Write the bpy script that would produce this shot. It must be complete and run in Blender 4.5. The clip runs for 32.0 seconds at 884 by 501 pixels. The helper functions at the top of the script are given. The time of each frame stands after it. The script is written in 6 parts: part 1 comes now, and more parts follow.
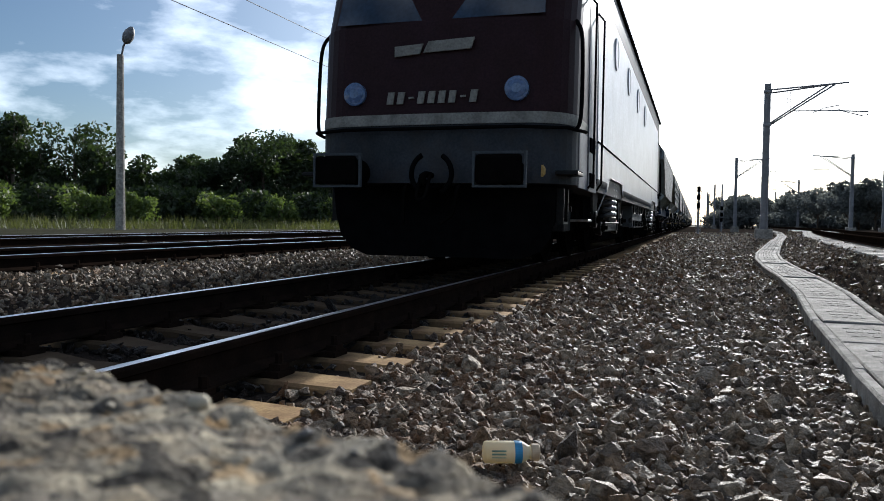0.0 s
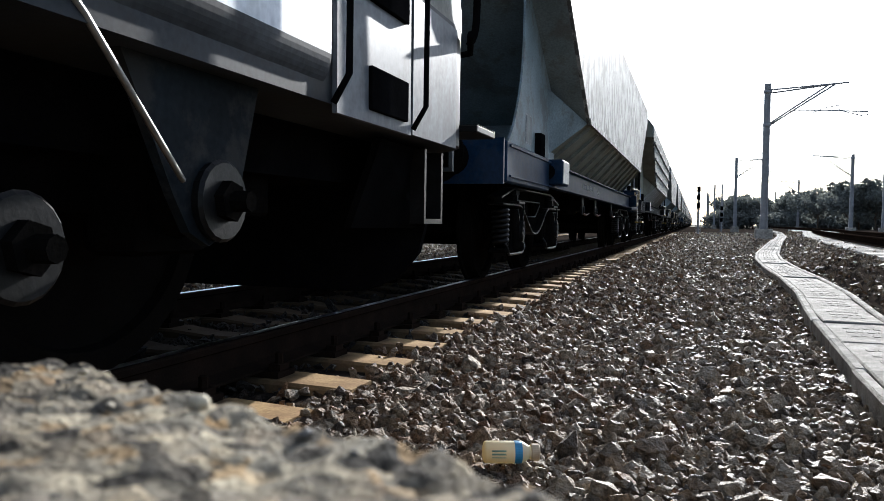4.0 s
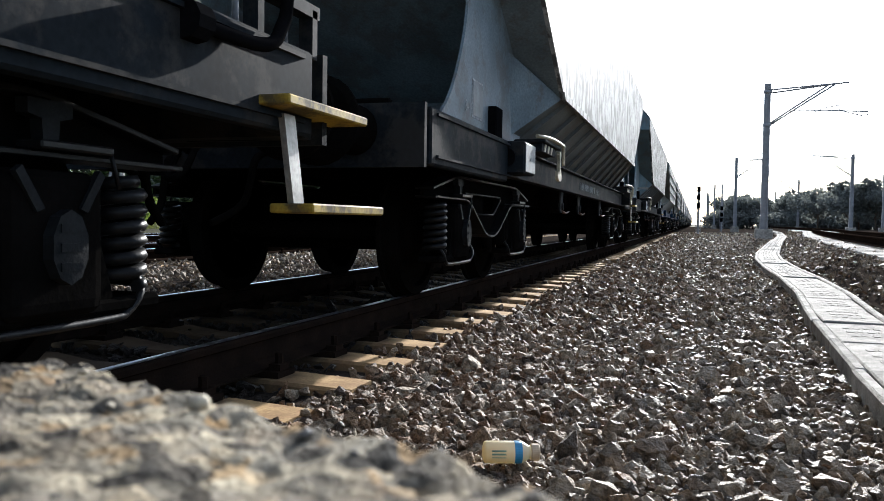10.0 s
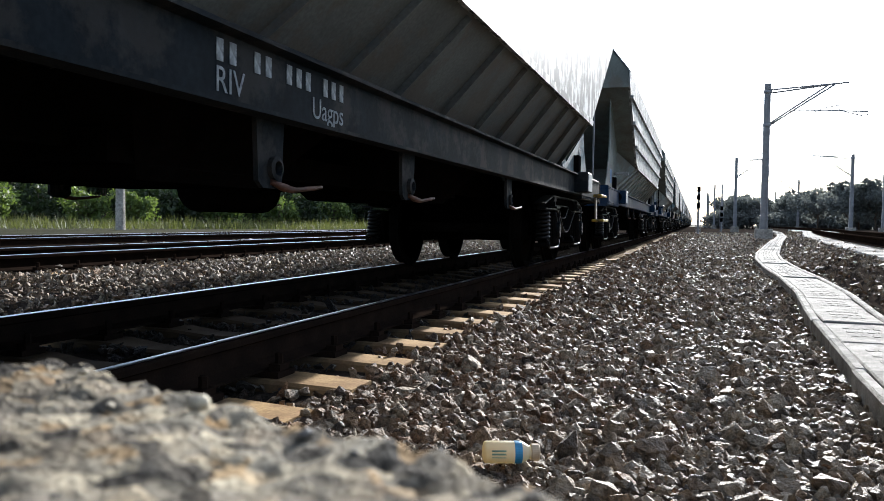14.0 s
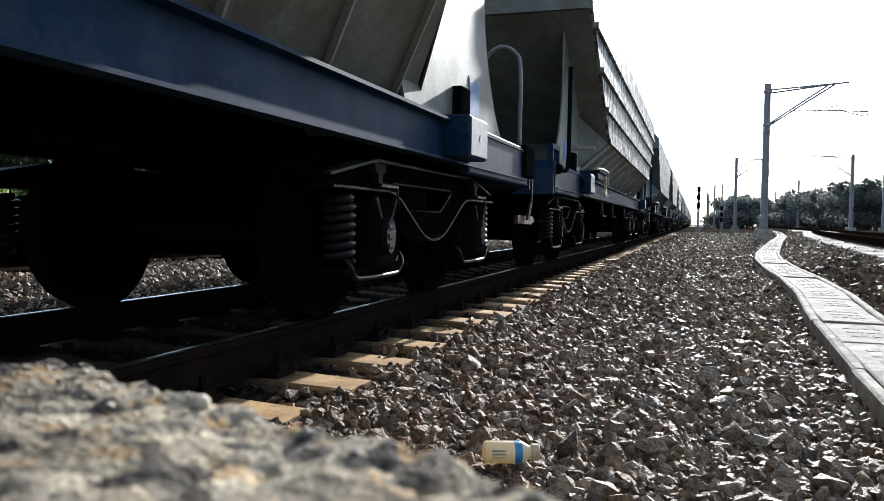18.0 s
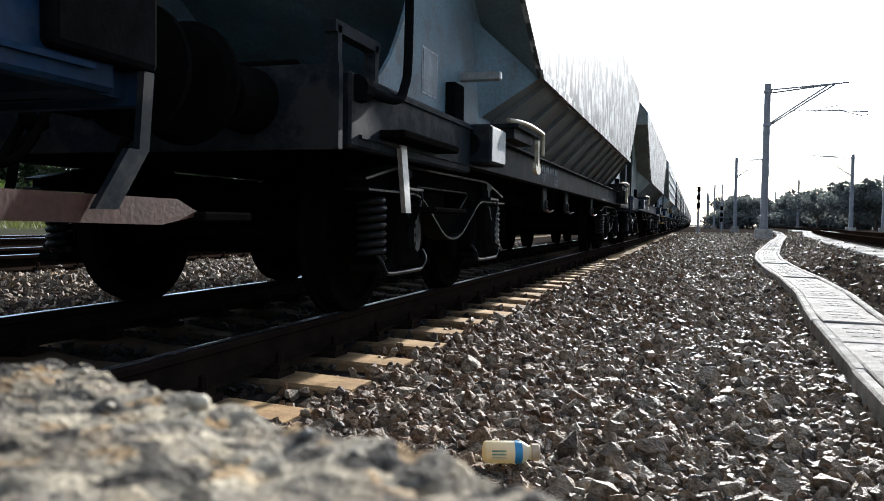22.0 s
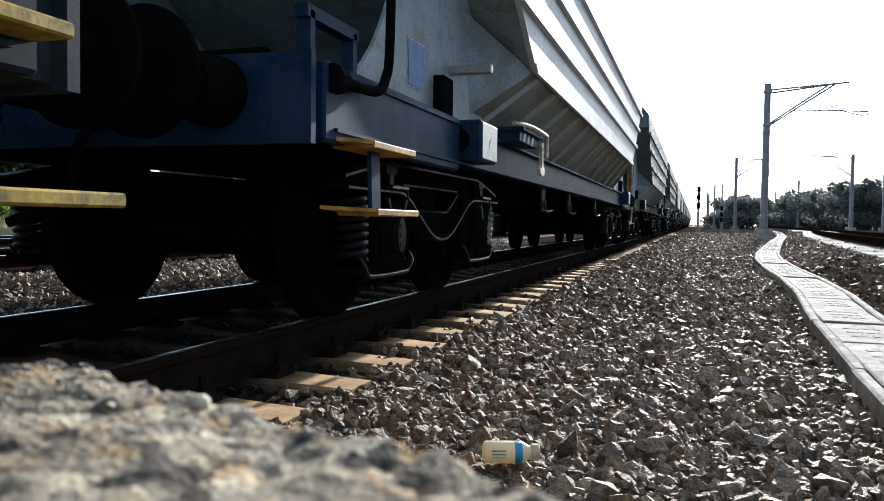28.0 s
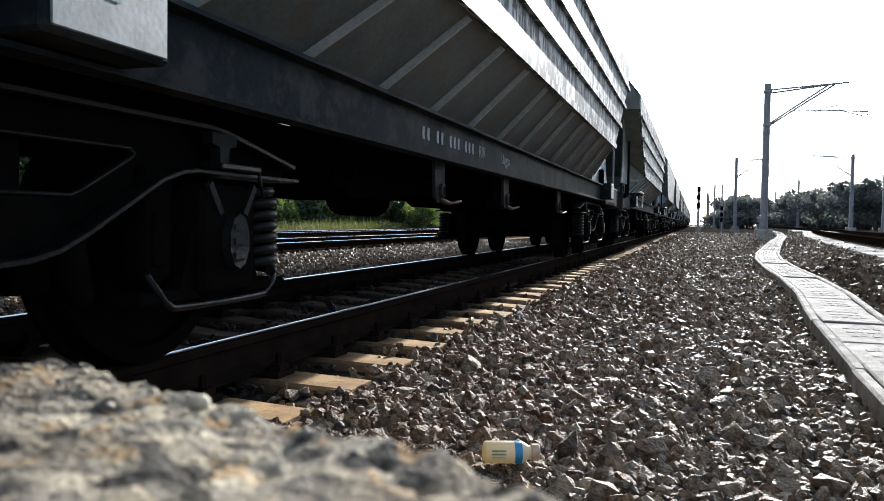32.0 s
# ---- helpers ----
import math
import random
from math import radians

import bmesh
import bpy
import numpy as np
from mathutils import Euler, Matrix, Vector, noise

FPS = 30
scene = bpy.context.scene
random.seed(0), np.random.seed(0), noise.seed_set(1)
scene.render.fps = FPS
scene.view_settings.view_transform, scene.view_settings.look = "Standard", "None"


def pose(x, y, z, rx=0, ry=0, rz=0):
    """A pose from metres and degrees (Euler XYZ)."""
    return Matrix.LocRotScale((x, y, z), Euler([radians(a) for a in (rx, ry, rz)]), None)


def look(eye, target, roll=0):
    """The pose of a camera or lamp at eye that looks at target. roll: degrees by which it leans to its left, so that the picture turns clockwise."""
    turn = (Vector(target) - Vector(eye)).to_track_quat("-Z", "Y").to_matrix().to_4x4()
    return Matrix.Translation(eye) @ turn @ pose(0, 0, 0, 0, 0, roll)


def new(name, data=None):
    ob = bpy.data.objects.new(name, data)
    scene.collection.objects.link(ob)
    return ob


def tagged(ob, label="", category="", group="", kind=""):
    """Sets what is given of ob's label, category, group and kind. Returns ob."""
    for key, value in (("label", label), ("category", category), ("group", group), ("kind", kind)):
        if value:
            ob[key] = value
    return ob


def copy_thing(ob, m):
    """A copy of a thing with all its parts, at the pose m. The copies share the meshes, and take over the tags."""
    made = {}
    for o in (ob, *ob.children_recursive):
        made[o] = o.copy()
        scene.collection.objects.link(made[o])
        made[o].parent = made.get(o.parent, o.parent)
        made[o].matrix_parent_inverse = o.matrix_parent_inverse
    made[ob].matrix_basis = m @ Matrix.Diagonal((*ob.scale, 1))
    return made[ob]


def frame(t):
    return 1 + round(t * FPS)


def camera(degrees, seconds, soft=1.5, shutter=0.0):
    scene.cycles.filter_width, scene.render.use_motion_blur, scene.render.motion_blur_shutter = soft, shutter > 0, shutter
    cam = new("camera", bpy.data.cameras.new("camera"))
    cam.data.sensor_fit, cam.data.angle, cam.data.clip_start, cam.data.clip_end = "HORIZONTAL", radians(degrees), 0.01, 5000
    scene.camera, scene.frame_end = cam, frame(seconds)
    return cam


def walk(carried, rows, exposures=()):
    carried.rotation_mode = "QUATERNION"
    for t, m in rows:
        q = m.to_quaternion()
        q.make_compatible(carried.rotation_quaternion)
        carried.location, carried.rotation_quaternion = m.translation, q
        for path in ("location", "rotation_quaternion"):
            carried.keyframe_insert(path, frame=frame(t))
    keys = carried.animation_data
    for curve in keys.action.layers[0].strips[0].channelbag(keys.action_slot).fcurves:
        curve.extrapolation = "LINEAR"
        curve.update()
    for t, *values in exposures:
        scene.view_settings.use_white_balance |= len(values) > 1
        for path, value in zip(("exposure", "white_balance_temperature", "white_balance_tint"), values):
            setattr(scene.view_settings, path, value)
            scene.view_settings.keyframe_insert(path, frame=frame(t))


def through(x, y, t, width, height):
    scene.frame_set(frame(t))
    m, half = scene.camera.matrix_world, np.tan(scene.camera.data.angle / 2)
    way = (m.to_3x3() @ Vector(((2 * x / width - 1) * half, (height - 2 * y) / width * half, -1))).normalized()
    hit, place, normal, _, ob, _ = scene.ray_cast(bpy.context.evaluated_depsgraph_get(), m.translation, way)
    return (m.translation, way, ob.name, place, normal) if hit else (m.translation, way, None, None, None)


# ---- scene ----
# camera stands still on a concrete block beside the track
EYE = Vector((0.0, 0.0, 0.544))
YAW, PITCH = 0.3130, -0.0384
AHEAD = Vector((-math.sin(YAW) * math.cos(PITCH), math.cos(YAW) * math.cos(PITCH), math.sin(PITCH)))
cam = camera(59.1, 32.0, soft=0.8)
cam.data.dof.use_dof, cam.data.dof.focus_distance, cam.data.dof.aperture_fstop = True, 5.0, 15.0
walk(cam, [(0, look(EYE, EYE + AHEAD, 0.865)), (32.0, look(EYE, EYE + AHEAD, 0.865))],
     exposures=[(0, 0.36, 5990, 10), (0.8, 0.5, 5990, 10), (2.0, 0.66, 5990, 10), (3.5, 0.9, 5990, 10), (5.5, 1.32, 5990, 10), (32.0, 1.32, 5990, 10)])

# ---- light ----
SUN_EL, SUN_AZ = 19.0, 5.6            # degrees up, degrees to the right of the track's run
sun_dir = Vector((math.sin(radians(SUN_AZ)) * math.cos(radians(SUN_EL)),
                  math.cos(radians(SUN_AZ)) * math.cos(radians(SUN_EL)), math.sin(radians(SUN_EL))))
sun = new("sun", bpy.data.lights.new("sun", "SUN"))
sun.data.energy, sun.data.angle, sun.data.color = 5.0, radians(0.53), (1.0, 0.95, 0.87)
sun.matrix_world = look(sun_dir * 50, (0, 0, 0))

world = bpy.data.worlds.new("world")
scene.world = world
world.use_nodes = True
wt = world.node_tree
bg = wt.nodes["Background"]
sky = wt.nodes.new("ShaderNodeTexSky")
sky.sky_type, sky.sun_disc = "NISHITA", False
sky.sun_elevation, sky.sun_rotation = radians(SUN_EL), radians(SUN_AZ)
sky.air_density, sky.dust_density, sky.ozone_density = 1.0, 0.6, 3.0
coord = wt.nodes.new("ShaderNodeTexCoord")
stretch = wt.nodes.new("ShaderNodeMapping")
stretch.inputs["Scale"].default_value = (1.0, 1.0, 2.8)
stretch.inputs["Location"].default_value = (0.35, 0.1, 0.0)
cloud = wt.nodes.new("ShaderNodeTexNoise")
cloud.inputs["Scale"].default_value, cloud.inputs["Detail"].default_value = 5.6, 10.0
cloud.inputs["Roughness"].default_value = 0.55
ramp = wt.nodes.new("ShaderNodeValToRGB")
ramp.color_ramp.elements[0].position, ramp.color_ramp.elements[1].position = 0.47, 0.61
mix = wt.nodes.new("ShaderNodeMix")
mix.data_type, mix.blend_type = "RGBA", "ADD"
mix.inputs["B"].default_value = (7.6, 7.6, 7.6, 1)
wt.links.new(coord.outputs["Generated"], stretch.inputs["Vector"])
wt.links.new(stretch.outputs["Vector"], cloud.inputs["Vector"])
wt.links.new(cloud.outputs["Fac"], ramp.inputs["Fac"])
wt.links.new(ramp.outputs["Color"], mix.inputs["Factor"])
wt.links.new(sky.outputs["Color"], mix.inputs["A"])
# bright haze that thickens round the sun
toward = wt.nodes.new("ShaderNodeVectorMath")
toward.operation = "DOT_PRODUCT"
toward.inputs[1].default_value = sun_dir
clip = wt.nodes.new("ShaderNodeMath")
clip.operation, clip.inputs[1].default_value = "MAXIMUM", 0.0
power = wt.nodes.new("ShaderNodeMath")
power.operation, power.inputs[1].default_value = "POWER", 9.0
haze = wt.nodes.new("ShaderNodeMix")
haze.data_type, haze.blend_type = "RGBA", "ADD"
haze.inputs["B"].default_value = (13.5, 13.6, 13.9, 1)
wt.links.new(coord.outputs["Generated"], toward.inputs[0])
wt.links.new(toward.outputs["Value"], clip.inputs[0])
wt.links.new(clip.outputs[0], power.inputs[0])
wt.links.new(power.outputs[0], haze.inputs["Factor"])
wt.links.new(mix.outputs["Result"], haze.inputs["A"])
wt.links.new(haze.outputs["Result"], bg.inputs["Color"])
bg.inputs["Strength"].default_value = 0.064


# ---- materials ----
def material(name, color, rough=0.8, metal=0.0, other=None, scale=6.0, fine=60.0, bump=0.2, depth=0.004,
             stain=0.0, stain_color=(0.05, 0.045, 0.04), streaks=False, island=0.0, per_object=0.0, spec=0.5, stain_scale=(3.0, 3.0, 3.0), edges=(0.49, 0.57)):
    """A paint, metal or stone with variation at two scales, stains and a fine relief."""
    m = bpy.data.materials.new(name)
    m.use_nodes = True
    n, k = m.node_tree.nodes, m.node_tree.links
    b = n["Principled BSDF"]
    b.inputs["Roughness"].default_value, b.inputs["Metallic"].default_value = rough, metal
    b.inputs["Specular IOR Level"].default_value = spec
    tc = n.new("ShaderNodeTexCoord")
    big, small = n.new("ShaderNodeTexNoise"), n.new("ShaderNodeTexNoise")
    big.inputs["Scale"].default_value, big.inputs["Detail"].default_value = scale, 6.0
    small.inputs["Scale"].default_value, small.inputs["Detail"].default_value = fine, 4.0
    k.new(tc.outputs["Object"], big.inputs["Vector"])
    k.new(tc.outputs["Object"], small.inputs["Vector"])
    other = other or tuple(c * 0.6 for c in color)
    r = n.new("ShaderNodeValToRGB")
    r.color_ramp.elements[0].position, r.color_ramp.elements[1].position = 0.35, 0.68
    r.color_ramp.elements[0].color, r.color_ramp.elements[1].color = (*other, 1), (*color, 1)
    k.new(big.outputs["Fac"], r.inputs["Fac"])
    grain = n.new("ShaderNodeMix")
    grain.data_type, grain.blend_type = "RGBA", "OVERLAY"
    grain.inputs["Factor"].default_value = 0.45
    k.new(r.outputs["Color"], grain.inputs["A"])
    k.new(small.outputs["Fac"], grain.inputs["B"])
    out = grain.outputs["Result"]
    if stain > 0:
        dirt = n.new("ShaderNodeTexNoise")
        dirt.inputs["Scale"].default_value, dirt.inputs["Detail"].default_value = 1.0, 9.0
        dirt.inputs["Roughness"].default_value = 0.7
        mp = n.new("ShaderNodeMapping")
        mp.inputs["Scale"].default_value = (9.0, 6.5, 2.6) if streaks else stain_scale
        k.new(tc.outputs["Object"], mp.inputs["Vector"])
        k.new(mp.outputs["Vector"], dirt.inputs["Vector"])
        dr = n.new("ShaderNodeValToRGB")
        dr.color_ramp.elements[0].position, dr.color_ramp.elements[1].position = edges
        k.new(dirt.outputs["Fac"], dr.inputs["Fac"])
        amount = n.new("ShaderNodeMath")
        amount.operation = "MULTIPLY"
        amount.inputs[1].default_value = stain
        k.new(dr.outputs["Color"], amount.inputs[0])
        sm = n.new("ShaderNodeMix")
        sm.data_type = "RGBA"
        sm.inputs["B"].default_value = (*stain_color, 1)
        k.new(amount.outputs[0], sm.inputs["Factor"])
        k.new(out, sm.inputs["A"])
        out = sm.outputs["Result"]
        dull = n.new("ShaderNodeMapRange")          # dirt takes the gloss away
        dull.inputs["To Min"].default_value, dull.inputs["To Max"].default_value = spec, 0.02
        k.new(amount.outputs[0], dull.inputs["Value"])
        k.new(dull.outputs["Result"], b.inputs["Specular IOR Level"])
    if island > 0 or per_object > 0:
        src = n.new("ShaderNodeNewGeometry").outputs["Random Per Island"] if island > 0 else n.new("ShaderNodeObjectInfo").outputs["Random"]
        mr = n.new("ShaderNodeMapRange")
        mr.inputs["To Min"].default_value, mr.inputs["To Max"].default_value = 1 - max(island, per_object), 1 + max(island, per_object)
        k.new(src, mr.inputs["Value"])
        hs = n.new("ShaderNodeHueSaturation")
        k.new(mr.outputs["Result"], hs.inputs["Value"])
        k.new(out, hs.inputs["Color"])
        out = hs.outputs["Color"]
    k.new(out, b.inputs["Base Color"])
    if bump > 0:
        bp = n.new("ShaderNodeBump")
        bp.inputs["Strength"].default_value, bp.inputs["Distance"].default_value = bump, depth
        k.new(small.outputs["Fac"], bp.inputs["Height"])
        k.new(bp.outputs["Normal"], b.inputs["Normal"])
    return m


def glow(name, color, strength):
    m = bpy.data.materials.new(name)
    m.use_nodes = True
    b = m.node_tree.nodes["Principled BSDF"]
    b.inputs["Emission Color"].default_value, b.inputs["Emission Strength"].default_value = (*color, 1), strength
    b.inputs["Base Color"].default_value = (*color, 1)
    return m


def stone(name, tones, rough):
    """Crushed rock: each piece has a tone of its own, mottled by mineral grain."""
    m = material(name, (0.84, 0.84, 0.79), rough, other=(0.36, 0.36, 0.335), scale=38, fine=190, bump=0.9, depth=0.006, spec=0.2)
    n, k = m.node_tree.nodes, m.node_tree.links
    b = n["Principled BSDF"]
    # broken faces are uneven at the scale of a finger's breadth
    tc, dents, bp = n.new("ShaderNodeTexCoord"), n.new("ShaderNodeTexNoise"), n.new("ShaderNodeBump")
    dents.inputs["Scale"].default_value, dents.inputs["Detail"].default_value = 62.0, 5.0
    bp.inputs["Strength"].default_value, bp.inputs["Distance"].default_value = 1.0, 0.022
    k.new(tc.outputs["Object"], dents.inputs["Vector"])
    k.new(dents.outputs["Fac"], bp.inputs["Height"])
    k.new(b.inputs["Normal"].links[0].from_socket, bp.inputs["Normal"])
    k.new(bp.outputs["Normal"], b.inputs["Normal"])
    tone = n.new("ShaderNodeValToRGB")
    tone.color_ramp.interpolation = "CONSTANT"
    tone.color_ramp.elements.remove(tone.color_ramp.elements[1])
    tone.color_ramp.elements[0].color = (*tones[0], 1)
    for i, c in enumerate(tones[1:]):
        tone.color_ramp.elements.new((i + 1) / len(tones)).color = (*c, 1)
    k.new(n.new("ShaderNodeNewGeometry").outputs["Random Per Island"], tone.inputs["Fac"])
    mul = n.new("ShaderNodeMix")
    mul.data_type, mul.blend_type = "RGBA", "MULTIPLY"
    mul.inputs["Factor"].default_value = 1.0
    k.new(b.inputs["Base Color"].links[0].from_socket, mul.inputs["A"])
    k.new(tone.outputs["Color"], mul.inputs["B"])
    k.new(mul.outputs["Result"], b.inputs["Base Color"])
    return m


STONE = stone("ballast_stone", ((0.381, 0.291, 0.209), (0.258, 0.197, 0.144), (0.474, 0.364, 0.26), (0.309, 0.217, 0.149), (0.165, 0.128, 0.098), (0.412, 0.335, 0.256), (0.34, 0.227, 0.14), (0.556, 0.443, 0.326)), 0.6)
STONE_RUST = stone("rusty_ballast_stone", ((0.35, 0.23, 0.145), (0.24, 0.155, 0.10), (0.42, 0.29, 0.19), (0.29, 0.18, 0.11), (0.14, 0.095, 0.068), (0.38, 0.29, 0.21), (0.30, 0.17, 0.095), (0.50, 0.39, 0.28)), 0.7)
# near-black tones that stand for the shade under the train
STONE_SHADE = stone("shaded_ballast_stone", ((0.045, 0.036, 0.03), (0.03, 0.025, 0.02), (0.06, 0.045, 0.036), (0.025, 0.02, 0.018)), 0.7)
# bed colour darkened to stand for the shade between the stones
GRAVEL = material("gap_shade_gravel", (0.035, 0.029, 0.024), 0.95, other=(0.03, 0.024, 0.02), spec=0.0, scale=14, fine=40, bump=1.0, depth=0.03)
SOIL = material("dry_grass_soil", (0.05, 0.048, 0.024), 0.95, spec=0.03, other=(0.035, 0.034, 0.02), scale=0.7, fine=12, bump=1.0, depth=0.05)
CONCRETE = material("concrete", (0.36, 0.335, 0.295), 0.9, stain=0.3, other=(0.21, 0.195, 0.17), scale=9, fine=90, bump=1.0, depth=0.012, spec=0.15, per_object=0.25)
SLEEPER = material("sleeper_concrete", (0.43, 0.29, 0.135), 0.9, other=(0.34, 0.215, 0.11), scale=5, fine=80, bump=0.3, spec=0.08, per_object=0.15,
                   stain=0.4, stain_color=(0.16, 0.09, 0.05))


def shade_middle(m):
    """Darkens the middle of a sleeper as shade under the train; the dark has a ragged edge."""
    n, k = m.node_tree.nodes, m.node_tree.links
    b = n["Principled BSDF"]
    tc, sep, wob = n.new("ShaderNodeTexCoord"), n.new("ShaderNodeSeparateXYZ"), n.new("ShaderNodeTexNoise")
    wob.inputs["Scale"].default_value, wob.inputs["Detail"].default_value = 7.0, 4.0
    k.new(tc.outputs["Object"], sep.inputs["Vector"])
    k.new(tc.outputs["Object"], wob.inputs["Vector"])
    far, edge, fall = n.new("ShaderNodeMath"), n.new("ShaderNodeMath"), n.new("ShaderNodeMapRange")
    far.operation, edge.operation, edge.inputs[1].default_value = "ABSOLUTE", "MULTIPLY_ADD", 0.35
    k.new(sep.outputs["X"], far.inputs[0])
    k.new(wob.outputs["Fac"], edge.inputs[0])
    k.new(far.outputs[0], edge.inputs[2])
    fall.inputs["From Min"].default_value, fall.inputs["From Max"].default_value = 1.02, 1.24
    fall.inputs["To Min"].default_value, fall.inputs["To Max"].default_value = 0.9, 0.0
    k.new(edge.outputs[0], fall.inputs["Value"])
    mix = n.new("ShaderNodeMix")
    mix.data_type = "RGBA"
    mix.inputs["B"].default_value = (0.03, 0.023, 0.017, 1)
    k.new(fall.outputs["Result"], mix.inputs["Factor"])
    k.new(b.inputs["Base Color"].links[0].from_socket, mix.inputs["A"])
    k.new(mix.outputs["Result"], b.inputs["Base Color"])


shade_middle(SLEEPER)


def mottled(name):
    """Weathered concrete: cream paste, grey and dark grit, a few ochre stones."""
    m = material(name, (0.96, 0.92, 0.84), 0.95, other=(0.40, 0.365, 0.32), scale=19, fine=300, bump=1.0, depth=0.005, spec=0.15)
    n, k = m.node_tree.nodes, m.node_tree.links
    b = n["Principled BSDF"]
    tc, warp, cell = n.new("ShaderNodeTexCoord"), n.new("ShaderNodeTexNoise"), n.new("ShaderNodeTexVoronoi")
    warp.inputs["Scale"].default_value, warp.inputs["Detail"].default_value = 120.0, 4.0
    add = n.new("ShaderNodeVectorMath")
    add.operation = "MULTIPLY_ADD"
    add.inputs[1].default_value = (0.012, 0.012, 0.012)
    cell.inputs["Scale"].default_value = 105.0
    k.new(tc.outputs["Object"], warp.inputs["Vector"])
    k.new(warp.outputs["Color"], add.inputs[0])
    k.new(tc.outputs["Object"], add.inputs[2])
    k.new(add.outputs["Vector"], cell.inputs["Vector"])
    tone = n.new("ShaderNodeValToRGB")
    stops = ((0.0, (0.03, 0.028, 0.026)), (0.13, (0.13, 0.12, 0.105)), (0.26, (0.25, 0.235, 0.20)), (0.5, (0.33, 0.30, 0.245)), (0.76, (0.48, 0.44, 0.35)), (0.90, (0.37, 0.25, 0.13)), (0.94, (0.28, 0.26, 0.225)))
    tone.color_ramp.elements.remove(tone.color_ramp.elements[1])
    tone.color_ramp.elements[0].color = (*stops[0][1], 1)
    for p, c in stops[1:]:
        tone.color_ramp.elements.new(p).color = (*c, 1)
    sep = n.new("ShaderNodeSeparateColor")
    k.new(cell.outputs["Color"], sep.inputs["Color"])
    k.new(sep.outputs["Red"], tone.inputs["Fac"])
    mul = n.new("ShaderNodeMix")
    mul.data_type, mul.blend_type = "RGBA", "MULTIPLY"
    mul.inputs["Factor"].default_value = 1.0
    k.new(b.inputs["Base Color"].links[0].from_socket, mul.inputs["A"])
    k.new(tone.outputs["Color"], mul.inputs["B"])
    k.new(mul.outputs["Result"], b.inputs["Base Color"])
    return m


ROUGH_BLOCK = mottled("weathered_concrete")
SLEEPER_PALE = material("pale_sleeper_concrete", (0.55, 0.51, 0.44), 0.9, other=(0.42, 0.38, 0.32), scale=5, fine=80, bump=0.2, per_object=0.12)
RAIL_RUST = material("rusty_rail", (0.018, 0.012, 0.009), 0.9, spec=0.0, other=(0.010, 0.0075, 0.006), scale=6, fine=90, bump=0.3)
RAIL_TOP = material("polished_rail_top", (0.85, 0.86, 0.88), 0.28, 1.0, scale=4, fine=200, bump=0.05)
# greasy iron and wheels, blacker than real: underside shade is in the colour
GRIME_SHADE = material("greasy_bogie_iron", (0.0055, 0.005, 0.0047), 0.6, spec=0.0, other=(0.0035, 0.0033, 0.003), scale=8, fine=70, bump=0.4)
WHEEL = material("worn_shaded_wheel_steel", (0.0055, 0.005, 0.0045), 0.6, 0.0, spec=0.0, other=(0.004, 0.0035, 0.003), scale=7, fine=80, bump=0.2)
SPRING = material("spring_steel", (0.014, 0.014, 0.0145), 0.38, 0.15, spec=0.1, other=(0.007, 0.007, 0.007), scale=9, fine=60, bump=0.2)
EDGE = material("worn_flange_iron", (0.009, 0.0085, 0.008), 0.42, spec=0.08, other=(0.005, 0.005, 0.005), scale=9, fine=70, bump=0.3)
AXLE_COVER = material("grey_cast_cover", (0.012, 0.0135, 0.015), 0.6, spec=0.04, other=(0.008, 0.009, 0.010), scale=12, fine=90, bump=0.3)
BARE = material("bare_light_metal", (0.38, 0.37, 0.35), 0.45, 0.5, other=(0.2, 0.195, 0.185), scale=7, fine=60, bump=0.2)
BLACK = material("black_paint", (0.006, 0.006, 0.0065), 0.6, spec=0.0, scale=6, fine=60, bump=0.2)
YELLOW = material("yellow_paint", (0.36, 0.25, 0.035), 0.6, other=(0.22, 0.145, 0.025), scale=9, fine=60, bump=0.2, stain=0.8, spec=0.15)
ORANGE = material("orange_paint", (0.42, 0.23, 0.045), 0.6, spec=0.15, other=(0.25, 0.13, 0.03), scale=9, fine=60, bump=0.2, stain=0.4)
RUSTY = material("rusty_red_paint", (0.07, 0.033, 0.022), 0.65, spec=0.12, other=(0.05, 0.025, 0.018), scale=9, fine=60, bump=0.3)
DEEP_ORANGE = material("deep_orange_paint", (0.26, 0.085, 0.012), 0.6, spec=0.1, other=(0.14, 0.05, 0.012), scale=9, fine=60, bump=0.2, stain=0.3)
TAN = material("tan_paint", (0.26, 0.15, 0.06), 0.6, spec=0.15, other=(0.16, 0.09, 0.035), scale=9, fine=60, bump=0.2)
WHITE = material("cream_paint", (0.50, 0.45, 0.33), 0.6, other=(0.30, 0.26, 0.17), scale=7, fine=60, bump=0.2, stain=0.35)
STENCIL = material("stencil_white", (0.30, 0.32, 0.33), 0.8, spec=0.1, other=(0.15, 0.16, 0.17), scale=30, fine=90, bump=0.1)
RED = material("red_paint", (0.40, 0.05, 0.03), 0.6, scale=7, fine=60, bump=0.2)
MAST = material("painted_steel_mast", (0.25, 0.25, 0.26), 0.6, 0.2, other=(0.17, 0.17, 0.18), scale=3, fine=40, bump=0.2)
WIRE = material("wire", (0.09, 0.09, 0.09), 0.5, 0.5)
BARK = material("bark", (0.13, 0.10, 0.07), 0.95, other=(0.07, 0.05, 0.04), scale=8, fine=40, bump=0.8, depth=0.03)


